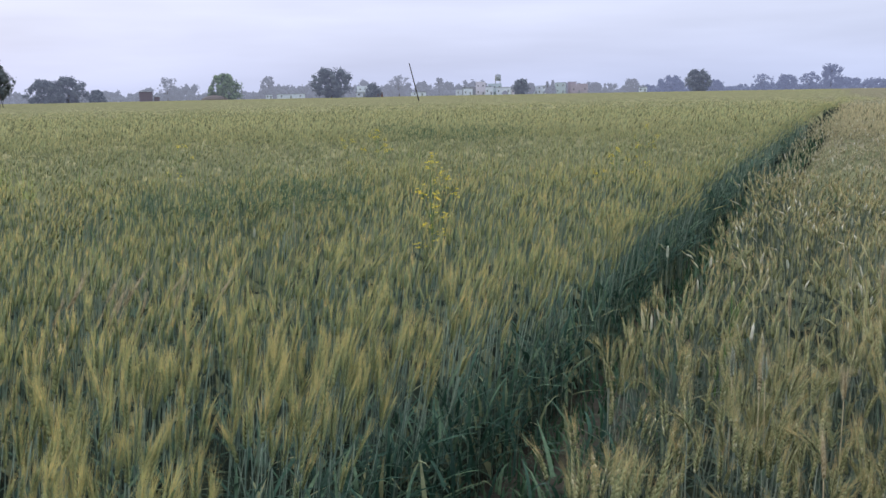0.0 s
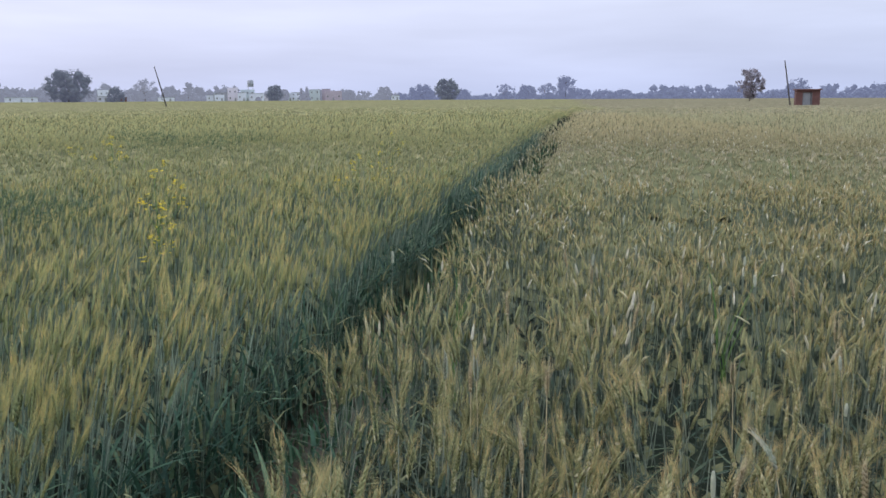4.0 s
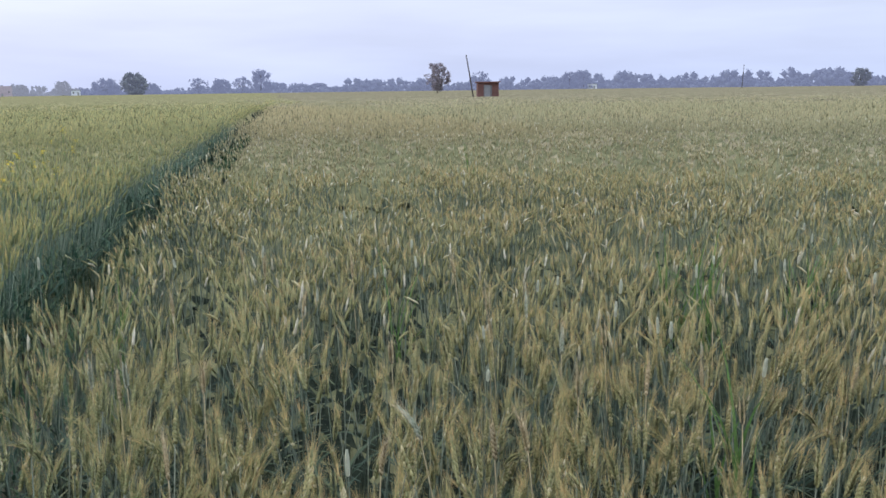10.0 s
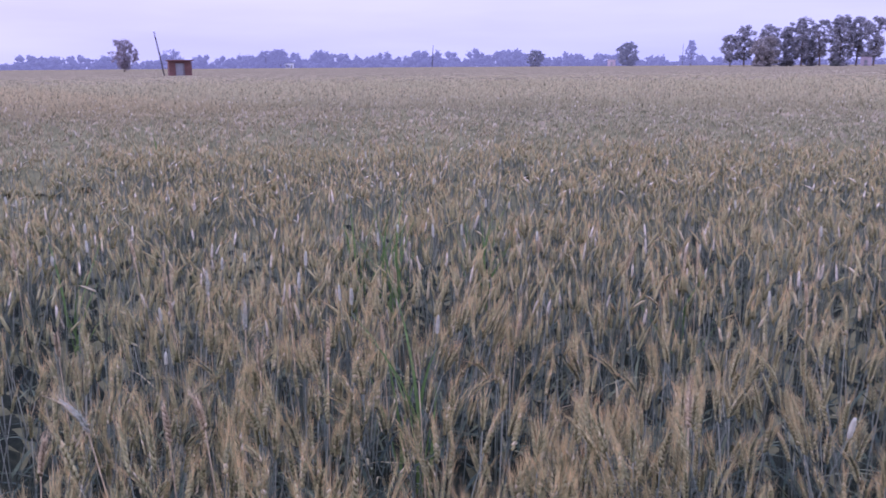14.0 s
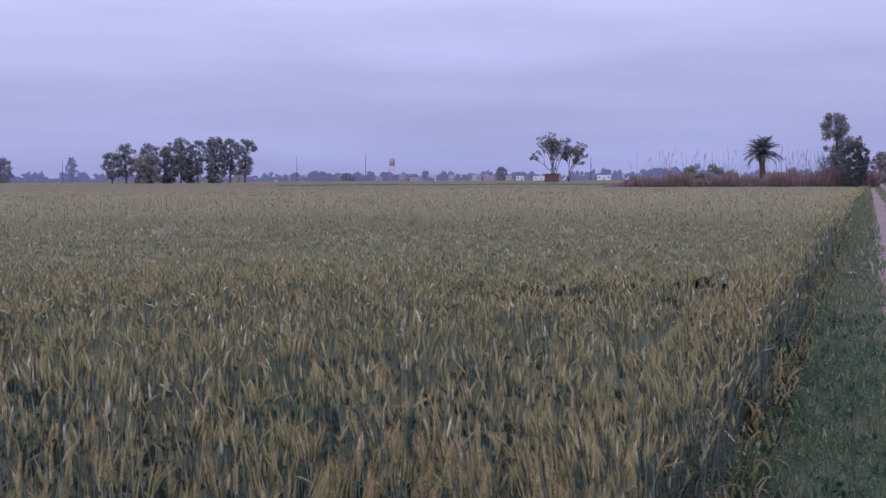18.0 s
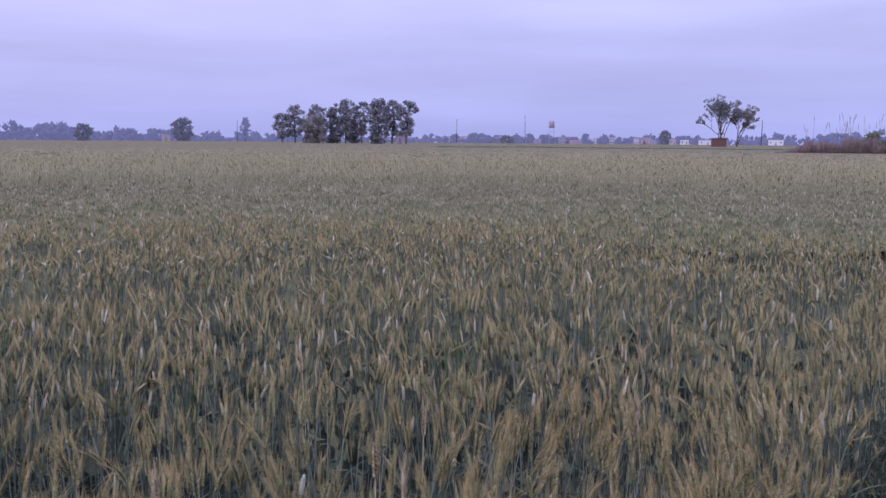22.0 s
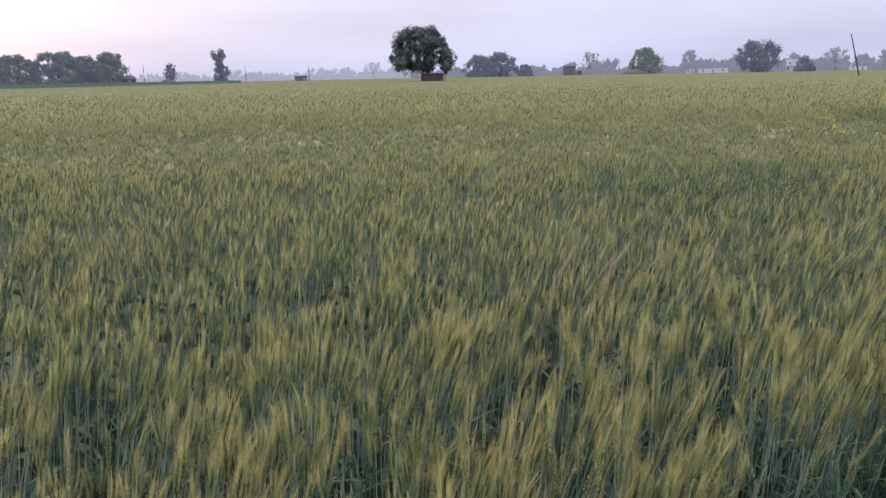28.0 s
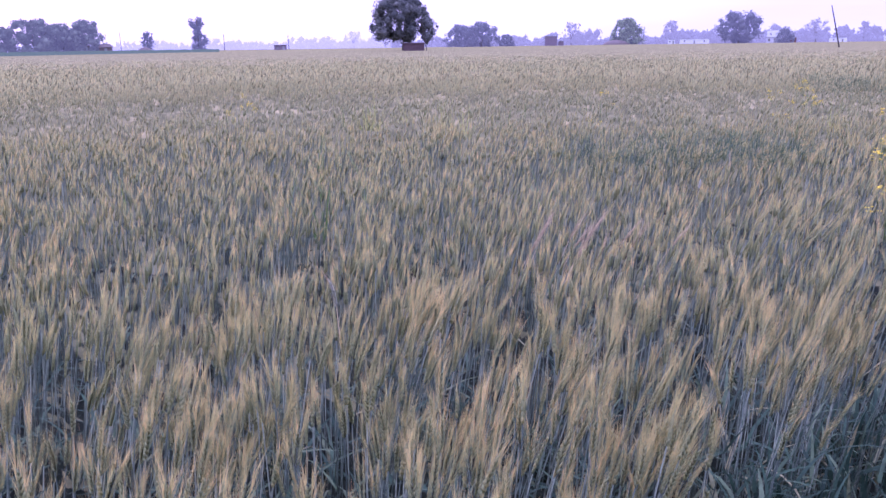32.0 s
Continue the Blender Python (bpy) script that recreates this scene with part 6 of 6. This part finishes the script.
def paper_scrap():
    """A crumpled scrap lying on the verge."""
    rr = np.random.default_rng(71)
    x, y = along(16.03, -0.52)
    u, w = np.meshgrid(np.linspace(-0.06, 0.06, 6), np.linspace(-0.04, 0.04, 5))
    v = np.stack([u + rr.normal(0, 0.005, u.shape), w + rr.normal(0, 0.005, u.shape), 0.02 + rr.uniform(0, 0.035, u.shape)], -1).reshape(-1, 3)
    i, j = np.meshgrid(np.arange(5), np.arange(4))
    a = (j * 6 + i).ravel()
    f = np.concatenate([np.stack([a, a + 1, a + 7], -1), np.stack([a, a + 7, a + 6], -1)])
    ob = new("paper_scrap", raw_mesh("paper_scrap", v, f, [M_WHITE]))
    ob.matrix_world = pose(x, y, 0.06, 0, 0, 30)
    tagged(ob, "crumpled white scrap of paper on the grass verge", "litter")


paper_scrap()


def edge_leaves():
    """Broad yellowing leaves at the foot of the crop along the verge."""
    rr = np.random.default_rng(47)
    out = []
    n = 1900
    s = np.concatenate([rr.uniform(1.5, 9, n), rr.uniform(-5, 1.5, 500), rr.uniform(9, 30, 900)])
    e = 0.0 - 0.17 * np.clip(s - 1.2, 0, 1) + rr.normal(0, 0.06, len(s))
    x, y = along(s, e)
    v, f = blades(x, y, rr.uniform(0.0, 0.26, len(s)) * rr.uniform(0.4, 1, len(s)), rr.uniform(0.09, 0.21, len(s)), rr.uniform(0.011, 0.023, len(s)), rr, 1.6, 4)
    pick = rr.random(len(s)) < 0.45
    pick4 = np.tile(pick, 4)
    out.append((v, f[pick4], 0))
    out.append((v, f[~pick4], 1))
    stuff("edge_leaves", out, [M_YLEAF, M_LEAF], "broad yellow and green leaves at the foot of the wheat", "leaves")


edge_leaves()


# ---- single plants standing out of the crop ----
def canary_grass(x, y, h, rr, group="canary grass heads"):
    root = thing("canary_grass", pose(x, y, 0.02, 0, 0, rr.uniform(0, 360)), "pale whitish canary grass head on a thin stem above the wheat", "grass", group)
    l = rr.normal(0, 0.04, 2)
    top = np.array((l[0], l[1], h - 0.06))
    v, q = tube([(0, 0, 0), (l[0] * 0.3, l[1] * 0.3, h * 0.6), top], [0.0016, 0.0015, 0.0012], 3)
    part_raw("stem", v, tris(q), M_STEM, root)
    ln, w = rr.uniform(0.035, 0.055), rr.uniform(0.0045, 0.0062)
    dirn = np.array((l[0] * 1.5, l[1] * 1.5, 1.0))
    ts = np.linspace(0, 1, 8)
    v, q = tube([top + dirn * ln * t for t in ts], [w * (0.25 + 0.85 * math.sin(math.pi * min(1, 0.12 + t * 0.83)) ** 0.6 * (0.9 + 0.14 * (i % 2))) for i, t in enumerate(ts)], 8)
    part_raw("head", v, tris(q), M_PALE, root)
    return root


rc = np.random.default_rng(51)
for x, y in (
    (2.91, 2.07), (3.19, 1.99), (3.16, 2.98), (5.36, 3.17), (8.74, 6.57), (1.07, 1.39), (2.21, 2.82), (2.4, 4.53), (2.15, 3.04), (2.58, 3.55), (1.78, 3.56), (4.46, 4.47), (5.22, 4.07), (3.86, 3.03), (4.04, 3.02), (2.36, 1.74), (2.71, 4.29), (4.39, 2.58), (5.18, 4.07), (7.6, 4.61), (5.19, 3.07), (4.46, 2.37), (3.5, 1.76), (2.34, 1.72), (2.14, 3.03), (1.97, 2.06), (4.09, 2.36), (4.8, 3.0), (4.84, 0.26), (4.19, -0.7), (2.17, 0.4), (5.49, -0.28), (5.59, 0.4), (4.8, 0.24), (4.28, 0.81), (5.28, 1.21), (-1.02, 4.6), (1.61, 3.68), (3.62, 7.45),
):
    canary_grass(x, y, rc.uniform(0.86, 0.93), rc)
canary_grass(0.93, 3.54, 0.97, rc)
for k in range(70):
    b, d = radians(rc.uniform(-112, -26)), rc.uniform(2.6, 11)
    x, y = -math.sin(b) * d, math.cos(b) * d
    if in_right(x, y):
        canary_grass(x, y, rc.uniform(0.78, 0.90), rc)


def single_ear(x, y, h, rr, mats, name, label):
    v, f, m = wheat_near(rr, 0.06, False)
    v = v * (1.05, 1.05, h)
    root = thing(name, pose(x, y, 0.02, 0, 0, rr.uniform(0, 360)), label, "wheat", "ears standing out")
    for k, (nm, mt) in enumerate((("stem", mats[0]), ("foliage", mats[1]), ("ear", mats[2]), ("beard", mats[3]))):
        tagged(part_raw(nm, v, f[m == k], mt, root), kind="stuff" if k else "")


for x, y in (
    (2.09, 1.94), (0.95, 2.44), (0.85, 2.47), (2.17, 2.19), (1.44, 1.59), (-1.75, 2.29), (-0.97, 6.06),
):
    single_ear(x, y, rc.uniform(0.84, 0.90), rc, (M_STRAW, M_LEAF, M_PALE, M_STRAW), "bleached_ear", "bleached straw-white wheat ear standing out of the crop")
for k in range(40):
    b, d = radians(rc.uniform(-105, -20)), rc.uniform(1.9, 5)
    x, y = -math.sin(b) * d, math.cos(b) * d
    if in_right(x, y):
        single_ear(x, y, rc.uniform(0.78, 0.86), rc, (M_STRAW, M_LEAF, M_STRAW, M_STRAW), "ripe_ear", "ripe straw-coloured wheat ear among greener ones")


def leaning_ear(x, y, h, tilt, rr, mats, label):
    """A shoot pressed over by the wind, resting on its neighbours."""
    v, f, m = wheat_near(rr, 0.10, True)
    v = v * (1.0, 1.0, h)
    v[:, 0] += (v[:, 2] / h) ** 2 * h * tilt
    root = thing("leaning_ear", pose(x, y, 0.02, 0, 0, rr.normal(0, 14)), label, "wheat", "wind-pressed ears")
    for k, (nm, mt) in enumerate((("stem", mats[0]), ("foliage", mats[1]), ("ear", mats[2]), ("beard", mats[3]))):
        tagged(part_raw(nm, v, f[m == k], mt, root), kind="stuff" if k else "")


for cx, cy, n, spread, mats, label in (
    (-1.40, 3.45, 13, 0.13, (M_STRAW, M_LEAF_G, M_STRAW, M_STRAW), "pale golden bearded ear leaning over in a pressed handful"),
    (-0.62, 3.95, 12, 0.12, (M_STEM_G, M_LEAF_G, M_EAR_G, M_AWN_G), "olive bearded ear leaning over in a pressed handful"),
    (-0.55, 4.5, 10, 0.12, (M_STEM_G, M_LEAF_G, M_EAR_G, M_AWN_G), "olive bearded ear leaning over in a pressed handful"),
):
    for k in range(n):
        leaning_ear(cx + rc.normal(0, spread), cy + rc.normal(0, spread), rc.uniform(0.80, 0.88), rc.uniform(0.26, 0.42), rc, mats, label)


def mustard(x, y, h, rr, clusters, tips=()):
    root = thing("mustard_plant", pose(x, y, 0.02, 0, 0, 0 if tips else rr.uniform(0, 360)), "wild mustard with small yellow flower clusters above the wheat", "flower", "mustard plants")
    ts = []
    heads = []
    v, q = tube([(0, 0, 0), (0.01, 0.01, h * 0.5), (0, 0.02, h)], [0.004, 0.0032, 0.0018], 4)
    ts.append((v, q))
    heads.append(np.array((0, 0.02, h)))
    for k in range(clusters):
        a, z = rr.uniform(0, 2 * math.pi), rr.uniform(0.5, 0.8) * h
        r = rr.uniform(0.05, 0.19)
        e = np.array((math.cos(a) * r, math.sin(a) * r, z + rr.uniform(0.08, 0.24)))
        if tips:
            e = np.array((tips[k][0], rr.uniform(-0.06, 0.06), tips[k][1]))
            z = e[2] - 0.16
        ts.append(tube([(0, 0.015, z), (e[0] * 0.6, e[1] * 0.6, (z + e[2]) / 2 - 0.01), e], [0.0026, 0.002, 0.0014], 3))
        heads.append(e)
    v, q = tubes(ts)
    part_raw("stalk", v, tris(q), M_WEED, root)
    for e in heads:
        n = rr.integers(6, 11)
        vs, fs = [], []
        for i in range(n):
            c = e + rr.normal(0, 0.018, 3)
            for k in range(4):
                t = k * math.pi / 2 + rr.uniform(0, 0.3)
                d = np.array((math.cos(t), math.sin(t), rr.uniform(0.0, 0.5))) * 0.0122
                s = np.array((-math.sin(t), math.cos(t), 0.3)) * 0.007
                o = len(vs)
                vs += [c, c + d * 0.6 + s, c + d, c + d * 0.6 - s]
                fs.append((o, o + 1, o + 2, o + 3))
        tagged(part_raw("flower_cluster", vs, fs, M_YELLOW, root), kind="stuff")


mustard(-0.03, 5.28, 1.16, rc, 9, ((-0.05, 1.0), (0.04, 0.98), (0.14, 0.99), (0.02, 0.89), (0.08, 0.85), (-0.02, 0.8), (0.08, 0.76), (0.03, 0.73), (-0.07, 0.67)))
for x, y, h, n in ((0.0, 7.5, 1.06, 4), (-1.05, 11.2, 1.02, 6), (1.68, 8.3, 1.03, 7), (2.04, 9.0, 1.02, 6), (3.2, 13.5, 1.03, 6), (-3.05, 10.6, 1.0, 4), (-0.9, 14.0, 1.02, 6), (-7.4, 9.3, 1.0, 6), (-0.75, 12.3, 1.0, 5)):
    mustard(x, y, h, rc, n)


def wiry_weed(x, y, h, w, rr, n=60, fine=0.0022):
    """An open bush of hair-thin dark green branches."""
    root = thing("wiry_weed", pose(x, y, 0.02), "wiry dark green fennel-like weed spreading above the wheat", "weed", "wiry weeds")
    v, q = tube([(0, 0, 0), (0, 0.02, h * 0.6)], [0.004, 0.003], 4)
    part_raw("stalk", v, tris(q), M_WEED_D, root)
    ts = []
    for k in range(n):
        a, z = rr.uniform(0, 2 * math.pi), rr.uniform(0.6, 0.8) * h
        r = w * rr.uniform(0.3, 1.1)
        e = np.array((math.cos(a) * r + 0.15, math.sin(a) * r, h * rr.uniform(0.80, 1.0)))
        m = e * 0.55 + np.array((0, 0, z)) * 0.45 + rr.normal(0, 0.02, 3)
        ts.append(tube([(0, 0.01, z), m, e], [0.0014, 0.0011, 0.0007], 3))
        for j in range(5):
            ts.append(tube([m * 0.5 + e * 0.5, e + rr.normal(0, 0.06, 3)], [0.0011, 0.0007], 3))
    v, q = tubes(ts)
    tagged(part_raw("branchwork", v, tris(q), M_WEED_D, root), kind="stuff")
    k = np.zeros(n * 14)
    a, r = rr.uniform(0, 2 * math.pi, n * 14), w * np.sqrt(rr.uniform(0, 1.1, n * 14))
    z = h * (rr.uniform(0.78, 1.0, n * 14) - 0.1 * (r / w) ** 2)
    v, f = blades(np.cos(a) * r + 0.1, np.sin(a) * r, z, rr.uniform(0.04, 0.10, n * 14), k + fine, rr, 0.9, 2)
    tagged(part_raw("foliage", v, f, M_WEED_D, root), kind="stuff")


wiry_weed(-1.3, 6.1, 1.04, 0.5, rc, 30, 0.0022)
wiry_weed(-0.85, 6.4, 1.0, 0.4, rc, 20, 0.0022)
wiry_weed(-1.85, 5.9, 1.0, 0.4, rc, 20, 0.0022)
wiry_weed(0.0, 14.6, 1.06, 0.8, rc, 26, 0.005)
wiry_weed(0.9, 15.5, 1.04, 0.7, rc, 20, 0.005)
wiry_weed(-0.8, 17.0, 1.05, 0.7, rc, 20, 0.005)


def green_clump(x, y, h, rr, n=16, mat=M_WEED, label="bright green clump of tall grass among the wheat"):
    root = thing("green_grass_clump", pose(x, y, 0.02), label, "grass", "green grass clumps")
    k = np.zeros(n)
    v, f = blades(k + rr.normal(0, 0.03, n), k + rr.normal(0, 0.03, n), k + rr.uniform(0.1, 0.5, n), h * rr.uniform(0.4, 0.62, n), rr.uniform(0.008, 0.013, n), rr, 0.5, 4)
    tagged(part_raw("tuft", v, f, mat, root), kind="stuff")


for x, y in (
    (2.27, 1.43), (-3.2, 4.45), (-4.2, 6.0), (-4.0, 13.6), (31.2, 45.2), (32.7, 39),
):
    green_clump(x, y, 0.85, rc)
for x, y in ((-6.07, 10.18), (-5.98, 10.3), (-5.13, 10.6), (-5.96, 11.06), (-0.47, 12.1), (-4.4, 9.6)):
    green_clump(x, y, 0.98, rc, 34, M_LIME, "yellow-green clump of younger shoots among the wheat")
for x, y in ((3.55, 2.75), (3.62, 2.6), (3.85, 2.25)):
    green_clump(x, y, 1.0, rc, 24)
for k in range(26):
    b, d = radians(rc.uniform(-105, 48)), rc.uniform(3.5, 14)
    x, y = -math.sin(b) * d, math.cos(b) * d
    if (in_right(x, y) or in_left(x, y)):
        green_clump(x, y, rc.uniform(0.8, 0.95), rc, 10)
